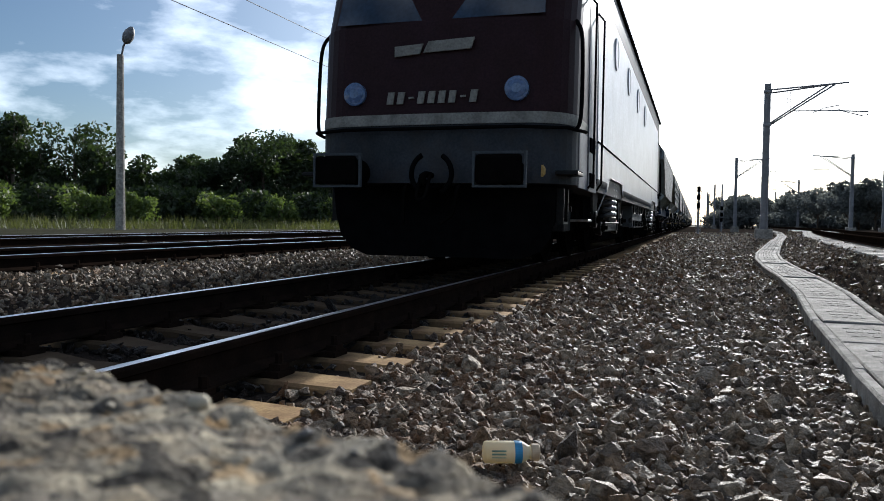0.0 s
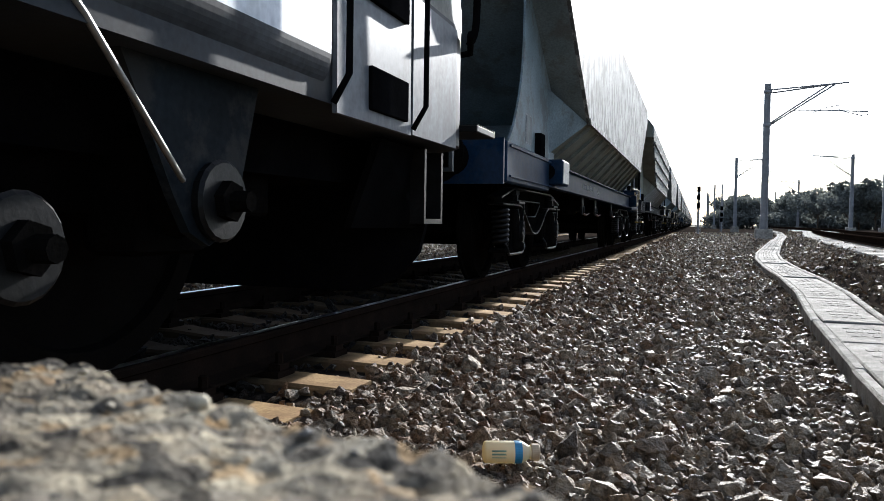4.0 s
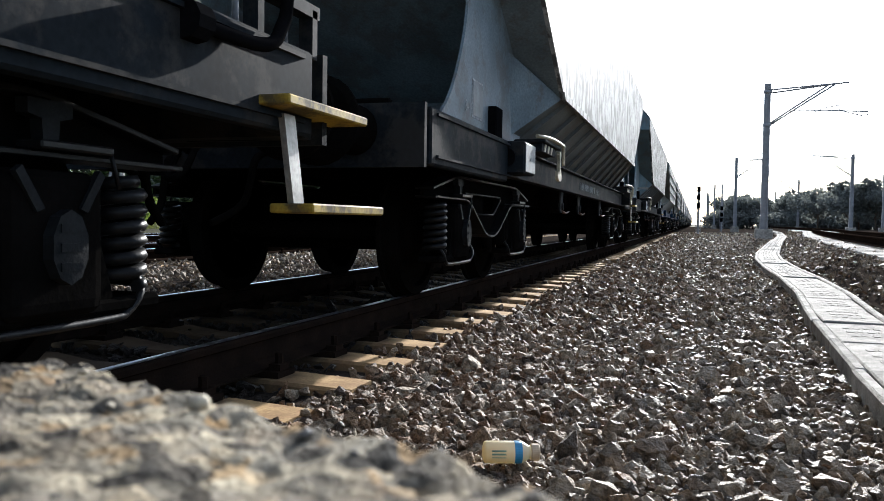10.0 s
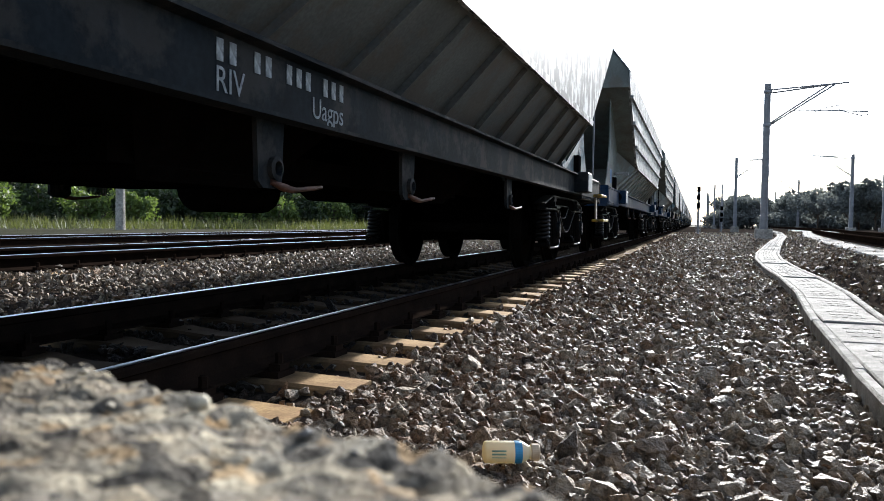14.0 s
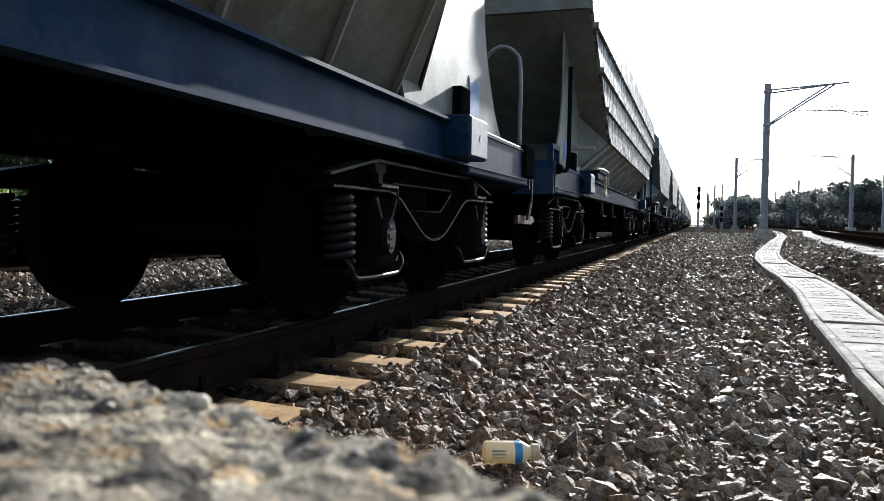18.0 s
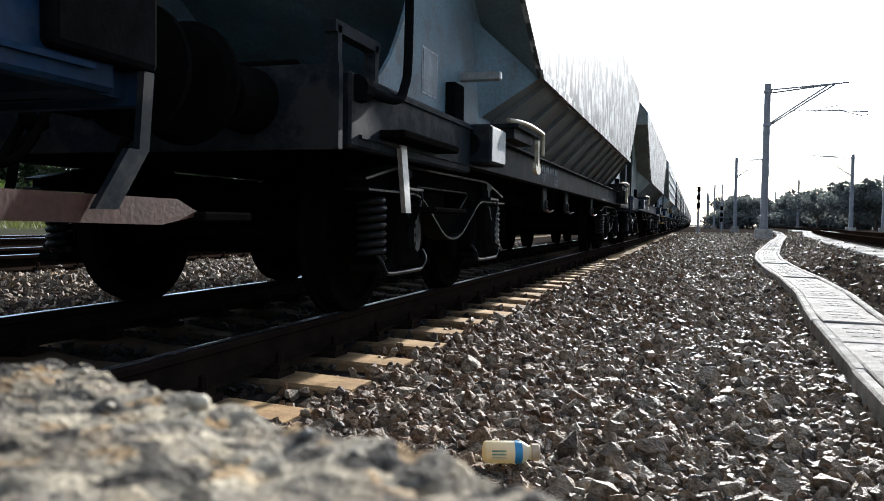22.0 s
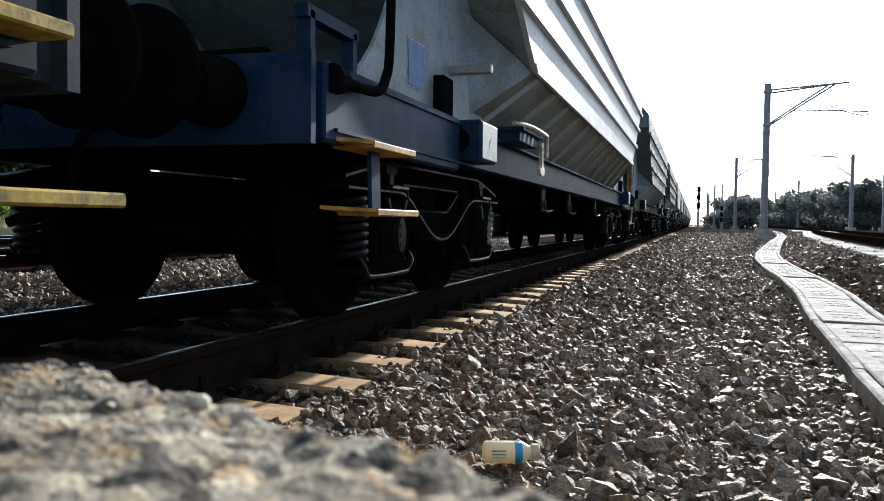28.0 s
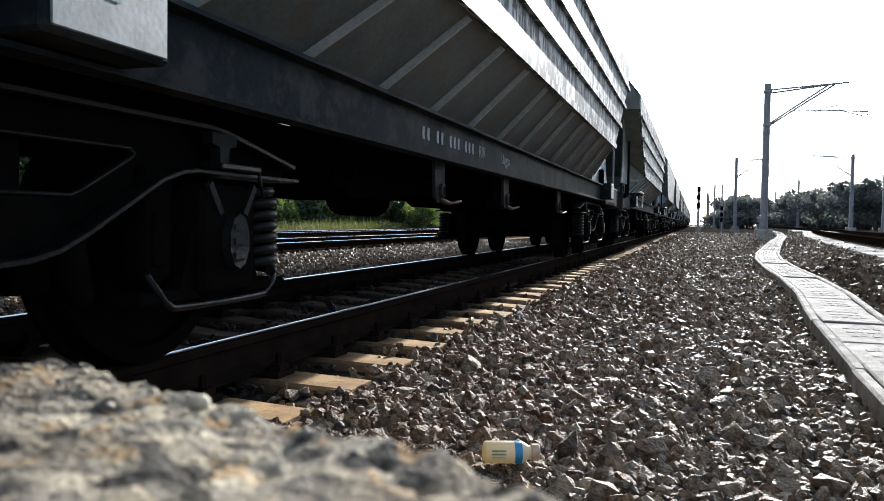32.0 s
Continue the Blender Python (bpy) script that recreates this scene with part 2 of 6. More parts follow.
def leaves(name, color, other, through=0.35, glow=(1.5, 1.6, 1.0)):
    m = material(name, color, 0.6, other=other, scale=0.6, fine=9, bump=0.0, island=0.35)
    n, k = m.node_tree.nodes, m.node_tree.links
    b = n["Principled BSDF"]
    t = n.new("ShaderNodeBsdfTranslucent")
    t.inputs["Color"].default_value = (color[0] * glow[0], color[1] * glow[1], color[2] * glow[2], 1)
    s = n.new("ShaderNodeMixShader")
    s.inputs["Fac"].default_value = through
    k.new(b.outputs["BSDF"], s.inputs[1])
    k.new(t.outputs["BSDF"], s.inputs[2])
    k.new(s.outputs["Shader"], n["Material Output"].inputs["Surface"])
    return m


LEAF = leaves("dark_leaves", (0.034, 0.052, 0.017), (0.02, 0.03, 0.011))
# leaves greyed and paled to paint distance haze into their colour
LEAF_HAZE = leaves("hazy_far_leaves", (0.115, 0.12, 0.11), (0.105, 0.11, 0.10), 0.5, (1.1, 1.15, 1.15))
LEAF_LIGHT = leaves("light_leaves", (0.12, 0.16, 0.04), (0.06, 0.09, 0.025))
GRASS = leaves("tall_grass", (0.085, 0.09, 0.03), (0.035, 0.045, 0.015))


# ---- mesh helpers ----
def box(bm, x0, x1, y0, y1, z0, z1):
    v = [bm.verts.new((x, y, z)) for z in (z0, z1) for y in (y0, y1) for x in (x0, x1)]
    for f in ((0, 2, 3, 1), (4, 5, 7, 6), (0, 1, 5, 4), (2, 6, 7, 3), (0, 4, 6, 2), (1, 3, 7, 5)):
        bm.faces.new([v[i] for i in f])
    return bm


def slab(bm, points, shift):
    """A flat polygon (3D points in order) thickened by the vector shift."""
    s = Vector(shift)
    a = [bm.verts.new(p) for p in points]
    b = [bm.verts.new(Vector(p) + s) for p in points]
    bm.faces.new(list(reversed(a)))
    bm.faces.new(b)
    for i in range(len(a)):
        j = (i + 1) % len(a)
        bm.faces.new((a[i], a[j], b[j], b[i]))
    return bm


def tube(bm, points, r, n=8, closed=True):
    """A round bar along 3D points; r: one radius or one for each point."""
    pts = [Vector(p) for p in points]
    rings, side = [], None
    for i, p in enumerate(pts):
        d = (pts[min(i + 1, len(pts) - 1)] - pts[max(i - 1, 0)]).normalized()
        if side is None:
            side = d.orthogonal().normalized()
        side = (side - d * side.dot(d)).normalized()
        up = d.cross(side)
        rr = r[i] if isinstance(r, (list, tuple)) else r
        rings.append([bm.verts.new(p + (side * math.cos(a) + up * math.sin(a)) * rr) for a in (2 * math.pi * j / n for j in range(n))])
    for a, b in zip(rings, rings[1:]):
        for j in range(n):
            f = bm.faces.new((a[j], a[(j + 1) % n], b[(j + 1) % n], b[j]))
            f.smooth = True
    if closed:
        bm.faces.new(list(reversed(rings[0])))
        bm.faces.new(rings[-1])
    return bm


def turned(bm, profile, origin, axis, n=24):
    """A turned body: profile of (distance along axis, radius), closed by flat ends."""
    axis = Vector(axis).normalized()
    o = Vector(origin)
    side = axis.orthogonal().normalized()
    up = axis.cross(side)
    rings = []
    for a, r in profile:
        rings.append([bm.verts.new(o + axis * a + (side * math.cos(w) + up * math.sin(w)) * max(r, 1e-4)) for w in (2 * math.pi * j / n for j in range(n))])
    for a, b in zip(rings, rings[1:]):
        for j in range(n):
            bm.faces.new((a[j], a[(j + 1) % n], b[(j + 1) % n], b[j]))
    bm.faces.new(list(reversed(rings[0])))
    bm.faces.new(rings[-1])
    return bm


def rounded(bm, width, segments=2):
    bmesh.ops.bevel(bm, geom=bm.edges[:], offset=width, segments=segments, affect="EDGES", profile=0.5)
    return bm


MESHES = {}


def mesh_of(key, build):
    """The mesh for key, built once by build(bm); its material is set on each object."""
    if key not in MESHES:
        bm = bmesh.new()
        build(bm)
        bmesh.ops.recalc_face_normals(bm, faces=bm.faces[:])
        me = bpy.data.meshes.new(key)
        bm.to_mesh(me)
        bm.free()
        me.materials.append(None)
        MESHES[key] = me
    return MESHES[key]


def put(name, me, mat, parent=None, m=None, label=""):
    """Links the mesh me as one object with its own material, under parent if given."""
    ob = new(name, me)
    ob.material_slots[0].link = "OBJECT"
    ob.material_slots[0].material = mat
    if parent is not None:
        ob.parent = parent
    if m is not None:
        ob.matrix_basis = m
    if label:
        ob["label"] = label
    return ob


def part(name, key, build, mat, parent=None, m=None, label=""):
    return put(name, mesh_of(key, build), mat, parent, m, label)


def thing(name, m, label, category, group=""):
    ob = new(name)
    ob.empty_display_size = 0.3
    ob.matrix_basis = m
    return tagged(ob, label, category, group)


def raw_mesh(name, verts, faces, mat):
    """An object from numpy arrays of vertices and equal-sided faces."""
    me = bpy.data.meshes.new(name)
    nv, nf, k = len(verts), len(faces), faces.shape[1]
    me.vertices.add(nv)
    me.vertices.foreach_set("co", np.ascontiguousarray(verts, dtype=np.float32).ravel())
    me.loops.add(nf * k)
    me.loops.foreach_set("vertex_index", np.ascontiguousarray(faces, dtype=np.int32).ravel())
    me.polygons.add(nf)
    me.polygons.foreach_set("loop_start", np.arange(0, nf * k, k, dtype=np.int32))
    me.update(calc_edges=True)
    me.validate()
    me.materials.append(mat)
    return new(name, me)


def flat(ob):
    ob.data.polygons.foreach_set("use_smooth", np.zeros(len(ob.data.polygons), dtype=bool))


# ---- the plan ----
CX = -2.734            # middle of the train's track
RAIL = 0.7535          # half the distance between rail heads
T2, T3, T4 = -7.82, -12.75, -17.6
Z2 = 0.10              # rail top of the tracks beyond


def right_x(y):
    """The near rail of the diverging track."""
    return 2.45 + 0.055 * max(0.0, y - 4) + 0.00075 * max(0.0, min(y, 60) - 4) ** 2


def right_z(y):
    return 0.36


def smooth(a, b, x):
    t = min(1.0, max(0.0, (x - a) / (b - a)))
    return t * t * (3 - 2 * t)


def height(x, y):
    """The ground's height over the rail tops of the train's track."""
    z = -0.235
    z += 0.13 * (1 - smooth(-6.0, -4.6, x))
    if x > 0:
        rel = x - right_x(max(-20.0, min(y, 400.0)))
        z += 0.33 * smooth(-1.3, -0.62, rel)
    return z


# ---- ground ----
def make_ground():
    xs = [-3000, -1500, -700, -300, -150, -90, -60, -40, -30, -24] + list(np.arange(-20, 14, 0.35)) + [14, 18, 24, 32, 45, 60, 90, 150, 300, 700, 1500, 3000]
    ys = [-2500, -1000, -300, -100, -40, -20, -10] + list(np.arange(-6, 60, 0.6)) + [60, 63, 67, 72, 78, 85, 95, 110, 130, 160, 200, 260, 350, 500, 800, 1500, 3000]
    verts = np.array([(x, y, height(x, y) - (0.02 if x < 1.2 else 0.06) + 0.012 * noise.noise((x * 2.1, y * 2.1, 3))) for y in ys for x in xs])
    nx = len(xs)
    faces = np.array([(j * nx + i, j * nx + i + 1, (j + 1) * nx + i + 1, (j + 1) * nx + i) for j in range(len(ys) - 1) for i in range(nx - 1)])
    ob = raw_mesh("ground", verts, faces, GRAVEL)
    ob.data.materials.append(SOIL)
    idx = []
    for j in range(len(ys) - 1):
        for i in range(nx - 1):
            x, y = (xs[i] + xs[i + 1]) / 2, (ys[j] + ys[j + 1]) / 2
            idx.append(1 if (x < -20 or x > 16 + 0.1 * max(0, y) or y > 300) else 0)
    ob.data.polygons.foreach_set("material_index", np.array(idx, dtype=np.int32))
    return tagged(ob, "gravel bed coloured dark as gap shade, and dry grassy soil under the tracks", "ground", kind="structure")


make_ground()


def rock_shapes(count, seed, corners):
    """Sharp-edged convex rocks of about one metre: hulls of few points."""
    shapes = []
    pick = random.Random(seed)
    for i in range(count):
        bm = bmesh.new()
        for j in range(pick.choice(corners)):
            d = Vector((pick.gauss(0, 1), pick.gauss(0, 1), pick.gauss(0, 1))).normalized() * pick.uniform(0.40, 0.54)
            bm.verts.new((max(-0.36, min(0.36, d.x * 1.1)), max(-0.38, min(0.38, d.y * 1.1)), max(-0.36, min(0.36, d.z * 1.1))))
        bmesh.ops.convex_hull(bm, input=bm.verts[:])
        bmesh.ops.delete(bm, geom=[v for v in bm.verts if not v.link_faces], context="VERTS")
        bmesh.ops.triangulate(bm, faces=bm.faces[:])
        bm.verts.index_update()
        shapes.append((np.array([tuple(v.co) for v in bm.verts]), np.array([[v.index for v in f.verts] for f in bm.faces])))
        bm.free()
    return shapes


NEAR_ROCKS, FAR_ROCKS = rock_shapes(56, 21, (14, 16, 18, 20)), rock_shapes(30, 5, (8, 9, 10))


def stones(count, x0, x1, y0, y1, size, rng, edge=None, rocks=FAR_ROCKS):
    """Angular stones strewn over a patch: a list of (x, vertices, faces) by shape."""
    xs, ys = rng.uniform(x0, x1, count), rng.uniform(y0, y1, count)
    if edge is not None:
        keep = np.array([edge(x, y) for x, y in zip(xs, ys)])
        xs, ys = xs[keep], ys[keep]
    n = len(xs)
    zs = np.array([height(x, y) for x, y in zip(xs, ys)])
    s = size * np.exp(rng.normal(0, 0.30, n))
    dims = np.stack([s * rng.uniform(0.85, 1.4, n), s * rng.uniform(0.75, 1.1, n), s * rng.uniform(0.45, 0.88, n)], 1)
    q = rng.normal(0, 1, (n, 4))
    q[:, 1:3] *= 0.65
    q /= np.linalg.norm(q, axis=1)[:, None]
    w, a, b, c = q.T
    rot = np.stack([1 - 2 * (b * b + c * c), 2 * (a * b - c * w), 2 * (a * c + b * w), 2 * (a * b + c * w), 1 - 2 * (a * a + c * c), 2 * (b * c - a * w),
                    2 * (a * c - b * w), 2 * (b * c + a * w), 1 - 2 * (a * a + b * b)], 1).reshape(n, 3, 3)
    at = np.stack([xs, ys, zs + dims[:, 2] * rng.uniform(-0.30, 0.45, n)], 1)
    which = rng.integers(0, len(rocks), n)
    # brown brake dust lies thick beside the rails and thins out away from them
    rusty = (rng.uniform(0, 1, n) < np.clip(1.0 - (np.abs(xs - CX) - 1.4) / 1.5, 0.06, 1.0)).astype(int)
    rusty[np.abs(xs - CX) < 1.0] = 2               # between the rails the train's shade is in the stone colour
    out = []
    for r, (pv, pf) in enumerate(rocks):
        for dusty in (0, 1, 2):
            m = (which == r) & (rusty == dusty)
            k = int(m.sum())
            if k:
                v = np.einsum("nij,nkj->nki", rot[m], pv[None] * dims[m][:, None, :]) + at[m][:, None, :]
                f = pf[None] + (np.arange(k) * len(pv))[:, None, None]
                out.append((dusty, v.reshape(-1, 3), f.reshape(-1, 3)))
    return out


def trough_x(y):
    """The middle of the cable trough, which winds past the track."""
    knots = ((-8, 1.15), (-2, 0.95), (3.5, 0.96), (6.3, 1.08), (8.6, 1.24), (10.8, 1.31), (13.5, 1.32), (16.8, 1.42), (20.2, 1.67), (25.3, 2.2), (34, 3.1), (52, 5.1), (80, 7.6), (114, 9.8), (150, 11.5))
    for (a, xa), (b, xb) in zip(knots, knots[1:]):
        if y <= b:
            t = (y - a) / (b - a)
            return xa + (xb - xa) * t
    return knots[-1][1]


def off_trough(x, y):
    return abs(x - trough_x(y)) > 0.25


def make_ballast():
    rng = np.random.default_rng(7)
    def bare(x, y):
        """Off the sleepers, whose tops stay almost free of stones."""
        on = abs((y - 2.66 + 0.3) % 0.6 - 0.3) < 0.15 and abs(x - CX) < 1.33
        return (not on or rng.uniform() < 0.06) and off_trough(x, y)
    clear = lambda x, y: off_trough(x, y) and x < right_x(y) - 0.7
    sets = [stones(23000, -1.5, 1.0, 1.1, 6.0, 0.052, rng, bare, NEAR_ROCKS),
            stones(27000, -1.5, 1.3, 6.0, 14.0, 0.060, rng, bare),
            stones(24000, -1.5, 3.0, 14.0, 34.0, 0.076, rng, clear),
            stones(17000, -1.5, 8.0, 34.0, 75.0, 0.11, rng, clear),
            stones(6500, -4.25, -1.5, 0.8, 16.0, 0.062, rng, bare),
            stones(16000, -7.3, -4.2, 3.0, 26.0, 0.058, rng),
            stones(4500, -12.0, -7.3, 6.0, 26.0, 0.07, rng),
            stones(7500, 1.2, 4.5, 5.0, 34.0, 0.074, rng, lambda x, y: off_trough(x, y) and trough_x(y) < x < right_x(y) - 0.6),
            stones(13000, -1.5, 0.65, -6.0, 1.1, 0.06, rng, lambda x, y: not (-0.8 < x < 0.35 and -0.45 < y < 0.45)),
            stones(7000, 1.25, 4.6, -6.0, 5.0, 0.07, rng),
            stones(7000, 2.2, 6.0, 5.0, 30.0, 0.075, rng, lambda x, y: x > right_x(y) - 0.6 and x < right_x(y) + 2.1),
            stones(2500, -4.25, -1.5, -6.0, 0.8, 0.062, rng, bare),
            stones(3500, -7.3, -4.2, -6.0, 3.0, 0.06, rng)]
    for dusty, mat, label in ((0, STONE, "angular grey and brown crushed ballast stones"), (1, STONE_RUST, "rust-brown ballast stones beside the rails"), (2, STONE_SHADE, "ballast stones between the rails, coloured dark as under-train shade")):
        verts, faces, base = [], [], 0
        for group in sets:
            for d, v, f in group:
                if d == dusty:
                    verts.append(v)
                    faces.append(f + base)
                    base += len(v)
        ob = raw_mesh("ballast_stones", np.concatenate(verts), np.concatenate(faces), mat)
        flat(ob)
        tagged(ob, label, "ballast", kind="stuff")


make_ballast()


# ---- tracks ----
RAIL_SHAPE = [(-0.02, 0.0), (-0.033, -0.004), (-0.0375, -0.012), (-0.036, -0.037), (-0.009, -0.048), (-0.009, -0.135), (-0.075, -0.16), (-0.075, -0.172),
              (0.075, -0.172), (0.075, -0.16), (0.009, -0.135), (0.009, -0.048), (0.036, -0.037), (0.0375, -0.012), (0.033, -0.004), (0.02, 0.0)]


def make_rail(track, path, tag, top_mat=None):
    """A rail along (x, y, z) points of its head's top."""
    bm = bmesh.new()
    rings = []
    for i, p in enumerate(path):
        a, b = Vector(path[max(i - 1, 0)]), Vector(path[min(i + 1, len(path) - 1)])
        d = (b - a).normalized()
        side = Vector((d.y, -d.x, 0))
        rings.append([bm.verts.new(Vector(p) + side * u + Vector((0, 0, w - 0.003))) for u, w in RAIL_SHAPE])
    n = len(RAIL_SHAPE)
    for a, b in zip(rings, rings[1:]):
        for j in range(n):
            bm.faces.new((a[j], a[(j + 1) % n], b[(j + 1) % n], b[j]))
    bmesh.ops.recalc_face_normals(bm, faces=bm.faces[:])
    me = bpy.data.meshes.new("rail_" + tag)
    bm.to_mesh(me)
    bm.free()
    me.materials.append(None)
    rail = put("rail", me, RAIL_RUST, track, label="rust-brown steel rail")
    bm = bmesh.new()
    top = []
    for i, p in enumerate(path):
        a, b = Vector(path[max(i - 1, 0)]), Vector(path[min(i + 1, len(path) - 1)])
        d = (b - a).normalized()
        side = Vector((d.y, -d.x, 0))
        top.append([bm.verts.new(Vector(p) + side * u + Vector((0, 0, w))) for u, w in ((-0.022, -0.0035), (-0.018, -0.0012), (-0.012, 0.0), (-0.004, 0.0008), (0.004, 0.0008), (0.012, 0.0), (0.018, -0.0012), (0.022, -0.0035))])
    for a, b in zip(top, top[1:]):
        for j in range(7):
            bm.faces.new((a[j], a[j + 1], b[j + 1], b[j])).smooth = True
    me = bpy.data.meshes.new("rail_top_" + tag)
    bm.to_mesh(me)
    bm.free()
    me.materials.append(None)
    put("running_surface", me, top_mat or RAIL_TOP, rail, label="worn steel running surface")


def sleeper_mesh(bm):
    """A concrete sleeper, thinner in the middle, with sloped shoulders."""
    prof = [(-1.30, -0.012, 0.125), (-0.95, 0.0, 0.135), (-0.55, 0.0, 0.13), (-0.3, -0.025, 0.11), (0.3, -0.025, 0.11), (0.55, 0.0, 0.13), (0.95, 0.0, 0.135), (1.30, -0.012, 0.125)]
    rings = [[bm.verts.new(c) for c in ((x, -w - 0.02, -0.2), (x, -w, z - 0.015), (x, -w + 0.015, z), (x, w - 0.015, z), (x, w, z - 0.015), (x, w + 0.02, -0.2))] for x, z, w in prof]
    for a, b in zip(rings, rings[1:]):
        for j in range(5):
            bm.faces.new((a[j], a[j + 1], b[j + 1], b[j]))
    bm.faces.new(rings[0])
    bm.faces.new(rings[-1])


def clip_mesh(bm):
    """Rail chair with its two bolts."""
    box(bm, -0.16, 0.16, -0.08, 0.08, -0.002, 0.03)
    for x in (-0.12, 0.12):
        box(bm, x - 0.03, x + 0.03, -0.045, 0.045, 0.028, 0.06)
        turned(bm, [(0, 0.02), (0.05, 0.02), (0.055, 0.012)], (x, 0, 0.058), (0, 0, 1), 6)


def make_track(name, cx, z, y0, y1, near, label):
    track = thing(name, pose(0, 0, 0), label, "railway track")
    track["kind"] = "structure"
    for i, s in enumerate((-1, 1)):
        ys = [-80, -20, 0, 20, 60, 150, 400, 900]
        make_rail(track, [(cx + s * RAIL, y, z) for y in ys], name + str(i))
    sl, cl = mesh_of("sleeper", sleeper_mesh), mesh_of("rail_chair", clip_mesh)
    y = 2.66 - 0.6 * round((2.66 - y0) / 0.6)
    while y < y1:
        s = put("sleeper", sl, SLEEPER, track, pose(cx, y, z - 0.203, 0, 0, random.uniform(-0.3, 0.3)))
        if y < near:
            for e in (-RAIL, RAIL):
                put("rail_chair", cl, RAIL_RUST, s, pose(e, 0, 0.0))
        y += 0.6
    return track


make_track("track_1", CX, 0.0, -7.0, 75.0, 22.0, "straight track of rusty rails on concrete sleepers in ballast")
make_track("track_2", T2, Z2, -6.0, 50.0, 24.0, "empty parallel track on concrete sleepers")
make_track("track_3", T3, Z2, 6.0, 40.0, 0.0, "empty siding track with rusty rails")


def make_right_track():
    track = thing("track_4", pose(0, 0, 0), "track curving away on pale concrete sleepers", "railway track")
    track["kind"] = "structure"
    ys = [-60, -20, -5, 0, 4, 8, 12, 16, 20, 25, 30, 36, 42, 50, 60, 75, 95, 120, 160, 220, 300]
    for i, e in enumerate((0, 1.507)):
        make_rail(track, [(right_x(y) + e, y, right_z(y)) for y in ys], "track_4" + str(i), RAIL_RUST)
    sl = mesh_of("sleeper", sleeper_mesh)
    for i in range(147):
        y = -6.2 + 0.6 * i
        a = math.atan2(right_x(y + 0.5) - right_x(y - 0.5), 1.0)
        put("sleeper", sl, SLEEPER_PALE, track, pose(right_x(y) + 0.7535, y, right_z(y) - 0.203, 0, 0, -math.degrees(a)))


make_right_track()


# ---- cable trough ----
def make_trough():
    trough = thing("cable_trough", pose(0, 0, 0), "winding concrete cable trough with cover slabs in ballast", "cable trough")
    trough["kind"] = "structure"
    def cover(bm):
        rounded(box(bm, -0.198, 0.198, -0.494, 0.494, -0.04, 0.03), 0.008, 1)
        for q in (-0.2, 0.0, 0.2):                # cast marks that cannot be read
            for x in (-0.09, -0.03, 0.03, 0.09):
                box(bm, x - 0.018, x + 0.018, q - 0.028, q + 0.028, 0.0295, 0.033)
    def wall(bm):
        rounded(box(bm, -0.03, 0.03, -0.497, 0.497, -0.24, 0.04), 0.012, 1)
    y, i = -6.5, 0
    while y < 120 and i < 145:
        a = math.atan2(trough_x(y + 0.5) - trough_x(y - 0.5), 1.0)
        z = -0.15
        m = pose(trough_x(y), y, z + random.uniform(-0.009, 0.009), random.uniform(-0.6, 0.6), random.uniform(-0.6, 0.6), -math.degrees(a) + random.uniform(-1, 1))
        part("slab", "trough_slab", cover, CONCRETE, trough, m)
        for s in (-0.235, 0.235):
            part("side_wall", "trough_wall", wall, CONCRETE, trough, pose(trough_x(y) + s * math.cos(a), y - s * math.sin(a), z, 0, 0, -math.degrees(a)))
        y += 1.0 * math.cos(a)
        i += 1


make_trough()


